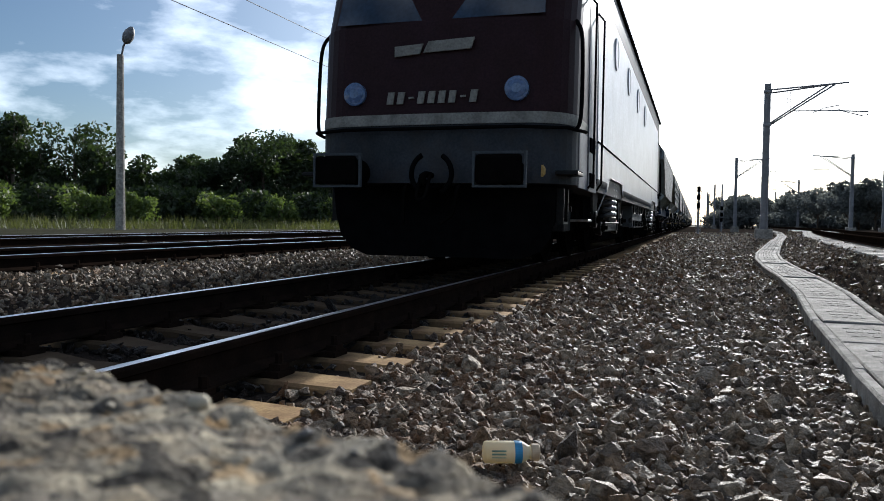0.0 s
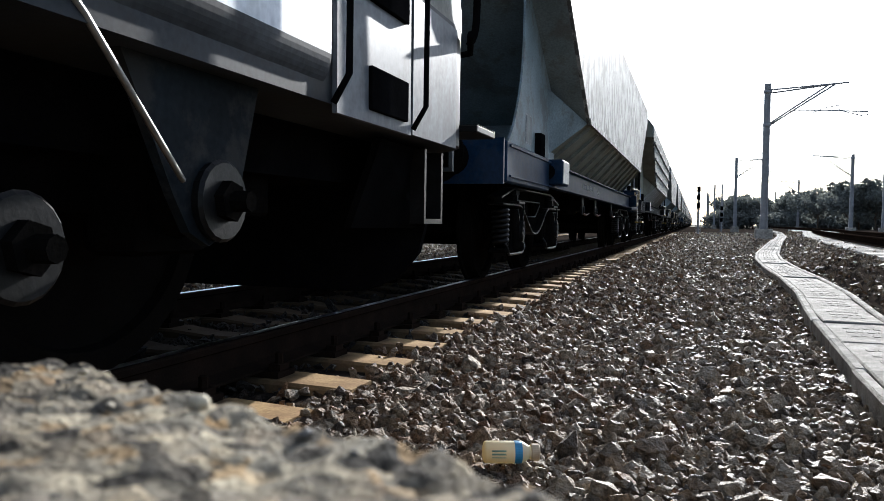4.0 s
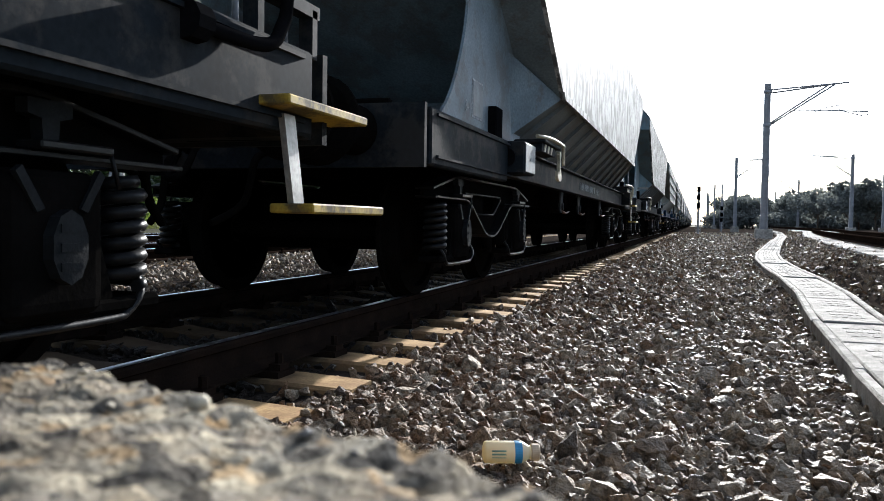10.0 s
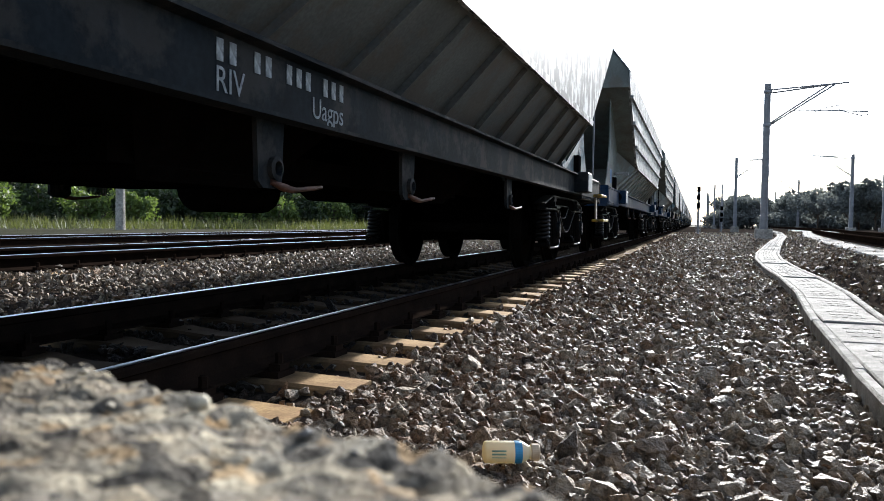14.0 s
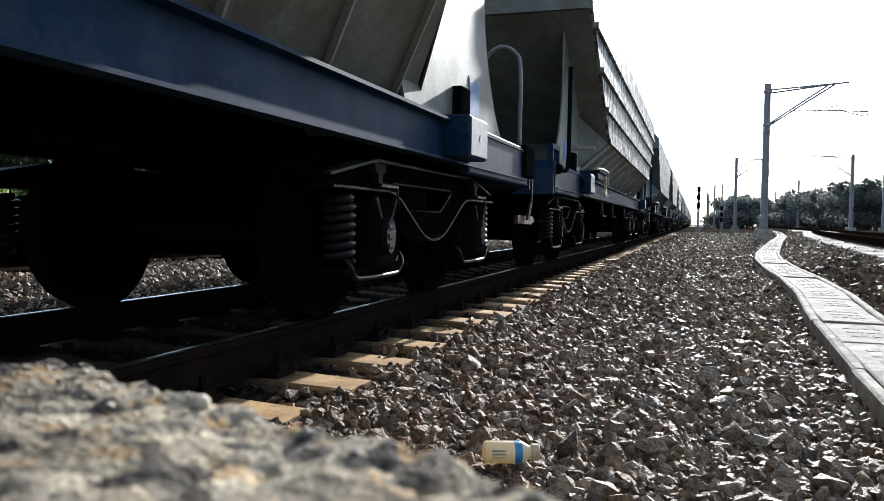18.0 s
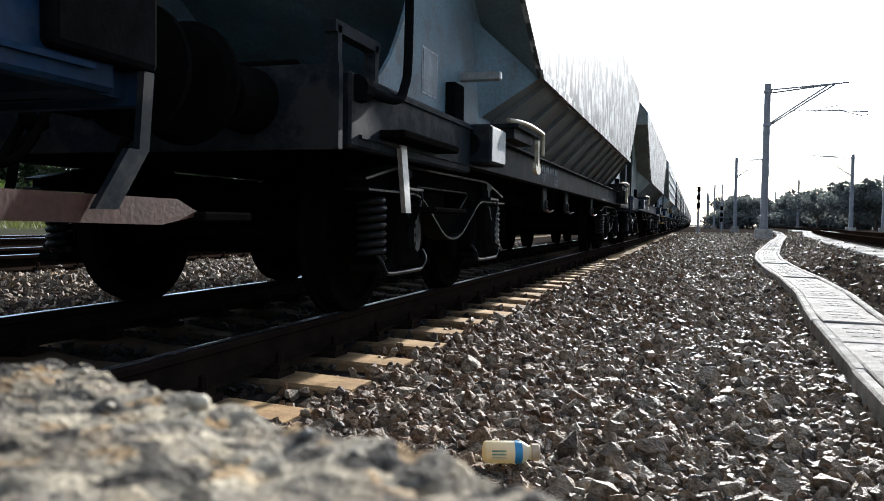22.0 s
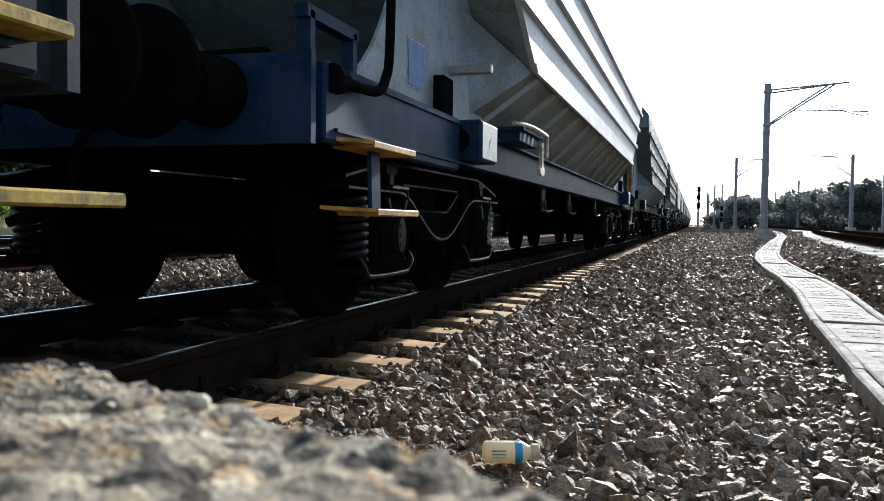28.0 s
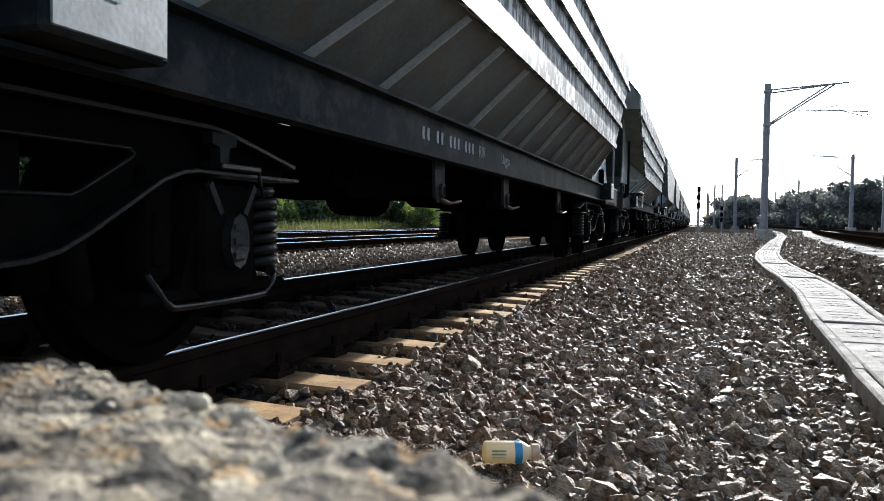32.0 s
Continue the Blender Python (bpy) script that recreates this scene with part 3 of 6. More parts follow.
# ---- foreground block ----
def make_block():
    """A rough concrete block; the camera rests on its top."""
    fw, rt = Vector((-math.sin(YAW), math.cos(YAW), 0)), Vector((math.cos(YAW), math.sin(YAW), 0))
    na, nb = 230, 190
    def edge(a):
        knots = ((-0.62, 0.30), (-0.18, 0.317), (-0.169, 0.340), (-0.137, 0.320), (-0.098, 0.282), (-0.073, 0.262), (-0.038, 0.234), (-0.014, 0.227),
                 (0.0, 0.214), (0.010, 0.202), (0.023, 0.190), (0.030, 0.176), (0.05, 0.12), (0.10, 0.05), (0.17, 0.0))
        for (p, ep), (q, eq) in zip(knots, knots[1:]):
            if a <= q:
                return ep + (eq - ep) * (a - p) / (q - p) + 0.003 * noise.noise((a * 70, 4, 0))
        return 0.0
    verts, faces = [], []
    for i in range(na):
        a = -0.62 + 0.78 * i / (na - 1)
        far = max(0.02, edge(a))
        for j in range(nb):
            t = j / (nb - 1)
            if t < 0.8:
                b = -0.35 + (far + 0.35) * (t / 0.8)
                z = 0.482
            else:
                u = (t - 0.8) / 0.2
                b = far + 0.05 * u
                z = 0.482 - 0.72 * u ** 1.6
            pebble = 0.35 - min(0.35, noise.voronoi((a * 62, b * 62, z * 10))[0][0])
            small = 0.3 - min(0.3, noise.voronoi((a * 140 + 3, b * 140, z * 30))[0][0])
            lump = 0.0025 * pebble + 0.004 * small - 0.002 + 0.004 * noise.noise((a * 22, b * 22, 0.5)) + 0.003 * noise.noise((a * 60, b * 60, z * 8)) + 0.0022 * noise.noise((a * 150, b * 150, z * 20)) + 0.0015 * noise.noise((a * 310, b * 310, z * 40))
            near = max(0.0, 1 - math.hypot(a, b) / 0.09)
            verts.append(EYE * 0 + rt * a + fw * (b + lump * 0.7 * (t >= 0.8)) + Vector((0, 0, z + lump * (1 - near) - 0.012 * near)))
    for i in range(na - 1):
        for j in range(nb - 1):
            faces.append((i * nb + j, (i + 1) * nb + j, (i + 1) * nb + j + 1, i * nb + j + 1))
    ob = raw_mesh("concrete_block", np.array([tuple(v) for v in verts]), np.array(faces), ROUGH_BLOCK)
    ob.data.polygons.foreach_set("use_smooth", np.ones(len(faces), dtype=bool))
    rr = random.Random(11)
    tones = [material("pebble_" + n, c, 0.8, scale=90, fine=300, bump=0.3) for n, c in (("cream", (0.55, 0.48, 0.36)), ("ochre", (0.42, 0.24, 0.10)), ("grey", (0.22, 0.21, 0.20)), ("dark", (0.05, 0.05, 0.05)))]
    def pebble_mesh(bm):
        turned(bm, [(-0.5, 0.12), (-0.42, 0.5), (-0.15, 0.85), (0.15, 0.85), (0.42, 0.5), (0.5, 0.12)], (0, 0, 0), (0, 0, 1), 9)
        for f in bm.faces:
            f.smooth = True
    pm = mesh_of("pebble", pebble_mesh)
    for i in range(14):
        a = rr.uniform(-0.22, 0.04)
        b = edge(a) - rr.uniform(0.0, 0.16) ** 1.0
        if b < 0.10:
            continue
        p = rt * a + fw * b
        s = rr.uniform(0.0012, 0.003)
        put("pebble", pm, tones[(i * 7 + i // 3) % 4], ob, Matrix.Translation((p.x, p.y, 0.4805)) @ Euler((rr.uniform(-0.5, 0.5), rr.uniform(-0.5, 0.5), rr.uniform(0, 6))).to_matrix().to_4x4() @ Matrix.Diagonal((s * rr.uniform(0.8, 1.5), s, s * 0.8, 1)))
    p = rt * -0.080 + fw * 0.257
    put("pebble", pm, tones[0], ob, Matrix.Translation((p.x, p.y, 0.4825)) @ Matrix.Diagonal((0.0046, 0.0042, 0.005, 1)), "pale cream pebble")
    tagged(ob, "rough weathered concrete block with embedded pebbles", "concrete block")


make_block()


# ---- bottle ----
def make_bottle():
    b = thing("plastic_bottle", pose(-0.517, 2.34, -0.168, 0, 0, 20) @ Matrix.Scale(1.1, 4), "small cream plastic bottle lying on the ballast", "bottle")
    cream = leaves("cream_plastic", (0.78, 0.72, 0.54), (0.74, 0.66, 0.47), 0.35, (1.15, 1.0, 0.72))
    blue = material("blue_print", (0.04, 0.27, 0.50), 0.4, scale=9, fine=50, bump=0.02)
    pale = material("pale_cap", (0.62, 0.47, 0.30), 0.5, scale=9, fine=50, bump=0.05)
    def body(bm):
        turned(bm, [(-0.085, 0.02), (-0.082, 0.028), (-0.075, 0.031), (0.015, 0.031), (0.03, 0.028), (0.04, 0.021), (0.045, 0.019), (0.058, 0.019)], (0, 0, 0), (1, 0, 0), 28)
        for f in bm.faces:
            f.smooth = True
    part("body", "bottle_body", body, cream, b)
    part("sleeve", "bottle_band", lambda bm: turned(bm, [(0.003, 0.0318), (0.016, 0.0315), (0.024, 0.0302)], (0, 0, 0), (1, 0, 0), 28), blue, b, label="blue printed band")
    part("cap", "bottle_cap", lambda bm: turned(bm, [(0.050, 0.022), (0.052, 0.0235), (0.072, 0.0235), (0.075, 0.02)], (0, 0, 0), (1, 0, 0), 28), pale, b, label="beige screw cap")
    def print_bars(bm):
        for i in range(4):
            a = radians(-35 + 16 * i)
            p = Vector((-0.05, -math.cos(a) * 0.0315, math.sin(a) * 0.0315 + 0.004))
            box(bm, -0.062, -0.022, p.y - 0.0004, p.y + 0.0004, p.z - 0.0025, p.z + 0.0025)
    part("print", "bottle_print", print_bars, material("green_print", (0.22, 0.40, 0.33), 0.5, scale=9, fine=50, bump=0.02), b, label="small printed bars")


make_bottle()


# ---- poles, masts, signals, wires ----
def make_lamp_post():
    p = thing("street_lamp", pose(-25.5, 30.0, -0.15), "concrete pole with a drop-shaped lamp head", "street lamp")
    part("pole", "lamp_pole", lambda bm: turned(bm, [(0, 0.22), (8.1, 0.15), (8.15, 0.13)], (0, 0, 0), (0, 0, 1), 12), CONCRETE, p)
    part("arm", "lamp_arm", lambda bm: tube(bm, [(0.05, 0, 7.9), (0.1, 0, 8.2), (0.22, -0.05, 8.5), (0.42, -0.1, 8.75)], 0.05), MAST, p)
    def head(bm):
        turned(bm, [(0, 0.08), (0.1, 0.2), (0.35, 0.26), (0.6, 0.22), (0.8, 0.1), (0.85, 0.02)], (0.36, -0.1, 8.62), (0.55, -0.1, 0.83), 14)
        for f in bm.faces:
            f.smooth = True
    part("lamp_head", "lamp_head", head, MAST, p, label="grey drop-shaped lamp head")


make_lamp_post()


def make_mast(x, y, z, tall, side, arm, group="catenary masts beside the tracks"):
    """A lattice-free steel mast with its cantilever; side: the way the arm points."""
    m = thing("catenary_mast", pose(x, y, z), "grey steel overhead-line mast with a cantilever arm", "mast", group)
    key = "%.1f" % tall
    def post(bm):
        slab(bm, [(-0.20, -0.16, 0), (-0.20, 0.16, 0), (-0.16, 0.12, tall), (-0.16, -0.12, tall)], (0.06, 0, 0))
        slab(bm, [(0.14, -0.16, 0), (0.14, 0.16, 0), (0.10, 0.12, tall), (0.10, -0.12, tall)], (0.06, 0, 0))
        box(bm, -0.15, 0.15, -0.03, 0.03, 0, tall)
    part("post", "mast_post" + key, post, MAST, m)
    part("foundation", "mast_foot", lambda bm: rounded(box(bm, -0.45, 0.45, -0.4, 0.4, -0.5, 0.45), 0.03, 1), CONCRETE, m, label="concrete foundation block")
    if arm > 0:
        reach, key = arm / 5.2 * side, "%.1f%d" % (arm, side) + key
        def rod(name, mesh, r, *pts):
            part(name, mesh + key, lambda bm: tube(bm, [(x * reach, y, tall - d) for x, y, d in pts], r, 6), MAST, m)
        rod("stay", "mast_stay_a", 0.045, (0.1, -0.07, 0.36), (4.8, 0, 0.08))
        rod("stay", "mast_stay_b", 0.045, (0.1, 0.07, 0.52), (4.0, 0, 0.14))
        rod("bracket", "mast_bracket_a", 0.048, (0.1, -0.07, 2.24), (3.5, -0.05, 0.25), (3.6, 0, 0.18))
        rod("bracket", "mast_bracket_b", 0.048, (0.1, 0.07, 2.34), (2.2, 0.05, 1.15), (4.0, 0, 0.16))
        rod("dropper", "mast_dropper_a", 0.012, (1.2, 0, 0.46), (1.22, 0, 1.62))
        rod("dropper", "mast_dropper_b", 0.012, (1.38, 0, 0.46), (1.4, 0, 1.55))
        rod("steady_arm", "mast_steady_a", 0.036, (1.6, 0, 1.54), (4.1, 0, 1.58), (5.95, 0, 1.68), (5.9, 0, 1.85))
        rod("steady_arm", "mast_steady_b", 0.026, (2.7, 0.05, 1.68), (3.4, 0.05, 1.42), (4.3, 0.05, 1.28))
        rod("steady_arm", "mast_steady_c", 0.026, (4.1, -0.05, 1.48), (4.6, -0.05, 1.66), (5.7, -0.05, 1.92))
        for d, mesh in ((0.44, "mast_clamp_a"), (2.28, "mast_clamp_b")):
            part("clamp", mesh + key, lambda bm: rounded(box(bm, -0.21, 0.21, -0.15, 0.15, tall - d - 0.07, tall - d + 0.07), 0.02, 1), MAST, m)
    return m


make_mast(3.65, 47.0, -0.1, 8.5, 1, 4.4)
make_mast(4.5, 99.0, -0.1, 8.6, 1, 4.2)
make_mast(15.7, 92.0, 0.0, 8.2, -1, 4.2)
make_mast(19.8, 97.0, 0.0, 8.6, -1, 0)
make_mast(17.2, 150.0, 0.0, 8.6, -1, 4.2)
make_mast(18.0, 200.0, 0.0, 8.6, -1, 0)
make_mast(3.6, 165.0, 0.0, 8.6, 1, 0)
make_mast(3.3, 215.0, 0.0, 8.6, 1, 0)
make_mast(2.6, 190.0, 0.0, 8.0, 1, 0)
make_mast(4.0, 270.0, 0.0, 8.6, 1, 0)


def make_signal(x, y, tall, heads):
    s = thing("railway_signal", pose(x, y, -0.15), "tall light signal with dark target boards", "signal", "signals beside the line")
    part("post", "signal_post%.1f" % tall, lambda bm: turned(bm, [(0, 0.1), (tall, 0.08)], (0, 0, 0), (0, 0, 1), 10), MAST, s)
    for i, h in enumerate(heads):
        b = part("board", "signal_board", lambda bm: rounded(box(bm, -0.13, 0.13, -0.07, 0.07, -0.21, 0.21), 0.05, 2), BLACK, s, pose(0, -0.15, h))
        for zz in (-0.11, 0.11):
            part("lens_hood", "signal_hood", lambda bm: turned(bm, [(0, 0.09), (0.14, 0.09), (0.14, 0.075), (0.02, 0.075)], (0, 0, 0), (0, -1, 0), 12), BLACK, b, pose(0, -0.07, zz))
    part("ladder", "signal_ladder%.1f" % tall, lambda bm: [box(bm, -0.2, -0.17, 0.13, 0.18, 0, tall), box(bm, 0.17, 0.2, 0.13, 0.18, 0, tall), box(bm, -0.05, 0.05, 0.05, 0.14, tall - 0.2, tall - 0.1)] and [box(bm, -0.2, 0.2, 0.14, 0.17, 0.3 * i, 0.3 * i + 0.03) for i in range(1, int(tall / 0.3))] and None, MAST, s)


make_signal(0.22, 62.0, 3.4, (2.1, 2.75, 3.35))
make_signal(2.6, 86.0, 4.9, (1.2, 1.75, 2.4))


def make_wire(name, a, b, sag, r=0.012):
    pts = [Vector(a).lerp(Vector(b), i / 24) - Vector((0, 0, sag * 4 * (i / 24) * (1 - i / 24))) for i in range(25)]
    ob = part("wire", name, lambda bm: tube(bm, pts, r, 5), WIRE)
    return tagged(ob, "thin overhead contact line wire", "wire", "overhead wires")


make_mast(-15.6, -20.0, -0.1, 8.2, 1, 3.0)
make_mast(-15.6, 50.0, -0.1, 8.2, 1, 3.0)
make_wire("wire_a", (T3 - 0.1, -20, 7.98), (T3 - 0.1, 50, 7.98), 1.0)
make_wire("wire_b", (T3, -20, 6.05), (T3, 50, 6.05), 0.03)


# ---- trees ----
def crown_arrays(rng, rx, rz, base, count, leaf):
    """Leaf clumps of many small leaves about an uneven crown."""
    blobs = [(rng.normal(0, rx * 0.42), rng.normal(0, rx * 0.42), base + rz * rng.uniform(0.12, 0.95), rng.uniform(0.28, 0.5) * rx) for _ in range(13)]
    pick = rng.integers(0, len(blobs), count)
    c = np.array(blobs)[pick]
    d = rng.normal(0, 1, (count, 3))
    d /= np.linalg.norm(d, axis=1)[:, None]
    rad = c[:, 3] * rng.uniform(0.55, 1.1, count)
    pos = c[:, :3] + d * rad[:, None] * np.array([1, 1, 0.8])
    u = rng.normal(0, 1, (count, 3))
    u /= np.linalg.norm(u, axis=1)[:, None]
    v = np.cross(u, rng.normal(0, 1, (count, 3)))
    v /= np.linalg.norm(v, axis=1)[:, None]
    s = leaf * rng.uniform(0.6, 1.4, count)[:, None]
    quad = np.stack([pos - u * s, pos + v * s * 0.55, pos + u * s, pos - v * s * 0.55], 1)
    return quad.reshape(-1, 3), np.arange(count * 4).reshape(-1, 4), blobs


def make_tree(seed, rx, tall, mat, count=2600, leaf=0.16):
    rng = np.random.default_rng(seed)
    t = thing("tree", pose(0, 0, -0.15), "leafy green tree behind the tracks", "tree", "trees along the line")
    verts, faces, blobs = crown_arrays(rng, rx, tall * 0.8, tall * 0.12, count, leaf)
    crown = raw_mesh("crown", verts, faces, mat)
    crown.parent = t
    bm = bmesh.new()
    tube(bm, [(0, 0, -0.3), (0.05, 0, tall * 0.25), (0.1, 0.08, tall * 0.5), (0.05, 0.1, tall * 0.8)], [0.16, 0.12, 0.08, 0.03], 8)
    for b in blobs[:8]:
        tube(bm, [(0.06, 0.02, tall * 0.22), (b[0] * 0.5, b[1] * 0.5, b[2] * 0.75), (b[0], b[1], b[2])], [0.06, 0.04, 0.015], 5)
    me = bpy.data.meshes.new("trunk")
    bm.to_mesh(me)
    bm.free()
    me.materials.append(BARK)
    trunk = new("trunk", me)
    trunk.parent = t
    return t


def plant(kinds, rows):
    """Copies of tree kinds at (x, y, kind, turn)."""
    used = set()
    for x, y, k, a in rows:
        m = pose(x, y, -0.15, 0, 0, a)
        if k not in used:
            kinds[k].matrix_basis = m
            used.add(k)
        else:
            copy_thing(kinds[k], m)


kinds = [make_tree(1, 2.3, 6.4, LEAF, 3200), make_tree(2, 2.8, 5.6, LEAF, 3200), make_tree(3, 2.1, 6.2, LEAF, 2600), make_tree(4, 2.6, 4.2, LEAF, 2600),
         make_tree(5, 1.5, 2.3, LEAF_LIGHT, 1800, 0.12), make_tree(6, 3.6, 8.2, LEAF, 4200), make_tree(7, 2.6, 9.0, LEAF, 4200),
         make_tree(8, 3.6, 8.0, LEAF_HAZE, 3200, 0.24), make_tree(9, 3.0, 6.4, LEAF_HAZE, 3000, 0.24),
         make_tree(10, 2.2, 2.6, LEAF, 1500, 0.16), make_tree(11, 4.4, 3.4, LEAF_HAZE, 2800, 0.28)]
rng = random.Random(5)
rows = []
# hedge of trees beyond the left tracks
for i in range(86):
    u = i / 85
    x, y = -56 + 44 * u, 22 + 66 * u
    d = rng.uniform(0, 7)
    rows.append((x - 0.8 * d + rng.uniform(-1, 1), y + 0.6 * d + rng.uniform(-1, 1), rng.choice((0, 0, 1, 1, 3, 3, 2, 2, 5, 6)), rng.uniform(0, 360)))
for i in range(16):
    u = i / 15
    rows.append((-44 + 32 * u + rng.uniform(-2, 2), 22 + 55 * u + rng.uniform(-2, 2), 4, rng.uniform(0, 360)))
for i in range(44):
    u = i / 43
    rows.append((-50 + 38 * u + rng.uniform(-2, 2), 24 + 58 * u + rng.uniform(-2, 2), 9, rng.uniform(0, 360)))
rows.append((-25.5, 58, 5, 40))
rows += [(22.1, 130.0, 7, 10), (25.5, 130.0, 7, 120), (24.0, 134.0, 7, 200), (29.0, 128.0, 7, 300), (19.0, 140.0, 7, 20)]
# far wood on the right; its leaf colour carries the haze
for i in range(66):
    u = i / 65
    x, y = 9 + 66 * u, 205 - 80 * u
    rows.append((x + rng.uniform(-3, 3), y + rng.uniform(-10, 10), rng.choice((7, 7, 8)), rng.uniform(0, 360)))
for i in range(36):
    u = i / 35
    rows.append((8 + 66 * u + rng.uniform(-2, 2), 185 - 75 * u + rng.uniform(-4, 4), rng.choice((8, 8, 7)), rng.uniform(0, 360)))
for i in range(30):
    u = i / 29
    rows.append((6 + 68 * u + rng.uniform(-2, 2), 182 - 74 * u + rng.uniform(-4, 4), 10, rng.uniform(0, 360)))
# behind the camera
for i in range(7):
    rows.append((-34 + 10 * i, -42 + rng.uniform(-6, 6), rng.choice((0, 1, 5)), rng.uniform(0, 360)))
plant(kinds, rows)


def make_grass():
    rng = np.random.default_rng(3)
    n = 52000
    u = rng.uniform(0, 1, n)
    x = -46 + 34 * u + rng.normal(0, 3.2, n)
    y = 16 + 56 * u + rng.normal(0, 3.2, n)
    keep = (x < -21.5) & (0.7 * (y - 16) - 0.43 * (x + 46) * 0.99 > -3.0)
    x, y = x[keep], y[keep]
    n = len(x)
    h = rng.uniform(0.1, 0.45, n) + 0.5 * rng.uniform(0, 1, n) ** 6
    a = rng.uniform(0, 6.28, n)
    w = 0.025
    dx, dy = np.cos(a) * w, np.sin(a) * w
    lean = rng.normal(0, 0.18, (n, 2))
    z = np.full(n, -0.15)
    v = np.stack([np.stack([x - dx, y - dy, z], 1), np.stack([x + dx, y + dy, z], 1), np.stack([x + lean[:, 0], y + lean[:, 1], z + h], 1)], 1)
    ob = raw_mesh("tall_grass", v.reshape(-1, 3), np.arange(n * 3).reshape(-1, 3), GRASS)
    tagged(ob, "tall dry green grass along the hedge", "grass", kind="stuff")


make_grass()


# ---- the train ----
LONG, SHORT, GAP = 5.815, 5.325, 5.62     # half the distance between a wagon's bogies; from bogie to bogie over a coupling
LOCO = 22.0
FRONT = 7.42             # the locomotive's buffers at the start
FIRST = 43.03            # the first wagon's rear bogie at the start


def run(t):
    """The way that the train has gone at t seconds; its speed wavers a little as it slows."""
    def waver(t):
        u = (t - 18.0) / 10.0
        return 0.5717 * u ** 2 - 0.1804 * u ** 3 - 0.3318 * u ** 4 - 0.0277 * u ** 5
    return 6.105 * t - 0.01268 * t * t + waver(max(t, 4.5)) - waver(4.5)


def wheelset_mesh(r, axle):
    def build(bm):
        turned(bm, [(-axle, 0.065), (axle, 0.065)], (0, 0, 0), (1, 0, 0), 12)
        for s in (-1, 1):
            x = s * RAIL
            turned(bm, [(-0.068, r * 0.86), (-0.068, r + 0.028), (-0.04, r + 0.03), (-0.032, r + 0.002), (0.065, r - 0.003), (0.068, r * 0.86), (0.03, r * 0.84),
                        (0.02, r * 0.4), (0.06, r * 0.3), (0.075, 0.09), (-0.075, 0.09), (-0.06, r * 0.3), (-0.02, r * 0.4), (-0.03, r * 0.84), (-0.068, r * 0.86)],
                   (x, 0, 0), (s, 0, 0), 32)
    return build


def coil(bm, r, thick, tall, turns, seg=12, n=6):
    pts = [(r * math.cos(2 * math.pi * i / seg), r * math.sin(2 * math.pi * i / seg), thick + (tall - 2 * thick) * i / (seg * turns)) for i in range(seg * turns + 1)]
    tube(bm, pts, thick, n)


def curve_points(points, n=6):
    """Catmull-Rom points through the given ones."""
    p = [Vector(points[0])] + [Vector(q) for q in points] + [Vector(points[-1])]
    out = []
    for i in range(1, len(p) - 2):
        for j in range(n):
            t = j / n
            a, b, c, d = p[i - 1], p[i], p[i + 1], p[i + 2]
            out.append(0.5 * ((2 * b) + (c - a) * t + (2 * a - 5 * b + 4 * c - d) * t * t + (3 * b - a - 3 * c + d) * t ** 3))
    out.append(p[-2])
    return out


WHEELS = []              # (object, place under its parent, radius)


AXLE = 0.945             # half the wheelbase of a wagon's bogie


def frame_web(bm):
    """The welded side frame: a web with a window, sagging to a belly between the axles."""
    def plate(points):
        slab(bm, [(-0.015, y, z) for y, z in points], (0.03, 0, 0))
    for s in (-1, 1):
        plate([(s * 1.5, 0.705), (s * 0.74, 0.705), (s * 0.62, 0.672), (s * 0.585, 0.752), (s * 0.585, 0.85), (s * 0.95, 0.85), (s * 1.5, 0.75)])
        plate([(s * 0.62, 0.672), (s * 0.22, 0.465), (s * 0.31, 0.60), (s * 0.585, 0.752)])
    plate([(-0.585, 0.752), (0.585, 0.752), (0.585, 0.85), (-0.585, 0.85)])
    plate([(-0.22, 0.465), (-0.12, 0.435), (0.0, 0.427), (0.12, 0.435), (0.22, 0.465), (0.31, 0.60), (-0.31, 0.60)])
    for y in (-0.17, 0.0, 0.17):
        box(bm, -0.12, -0.08, y - 0.02, y + 0.02, 0.5, 0.8)


def flange(points, wide, thick):
    """A flat bar bent along (y, z) points, standing out from the web."""
    def build(bm):
        pts = [Vector(p) for p in points]
        rows = []
        for i, p in enumerate(pts):
            d = (pts[min(i + 1, len(pts) - 1)] - pts[max(i - 1, 0)]).normalized()
            n = Vector((-d.y, d.x)) * thick / 2
            rows.append([bm.verts.new(c) for c in ((-0.05, p.x - n.x, p.y - n.y), (wide, p.x - n.x, p.y - n.y), (wide, p.x + n.x, p.y + n.y), (-0.05, p.x + n.x, p.y + n.y))])
        for a, b in zip(rows, rows[1:]):
            for j in range(4):
                bm.faces.new((a[j], a[(j + 1) % 4], b[(j + 1) % 4], b[j]))
        bm.faces.new(rows[0])
        bm.faces.new(rows[-1])
        rounded(bm, 0.003, 1)
    return build


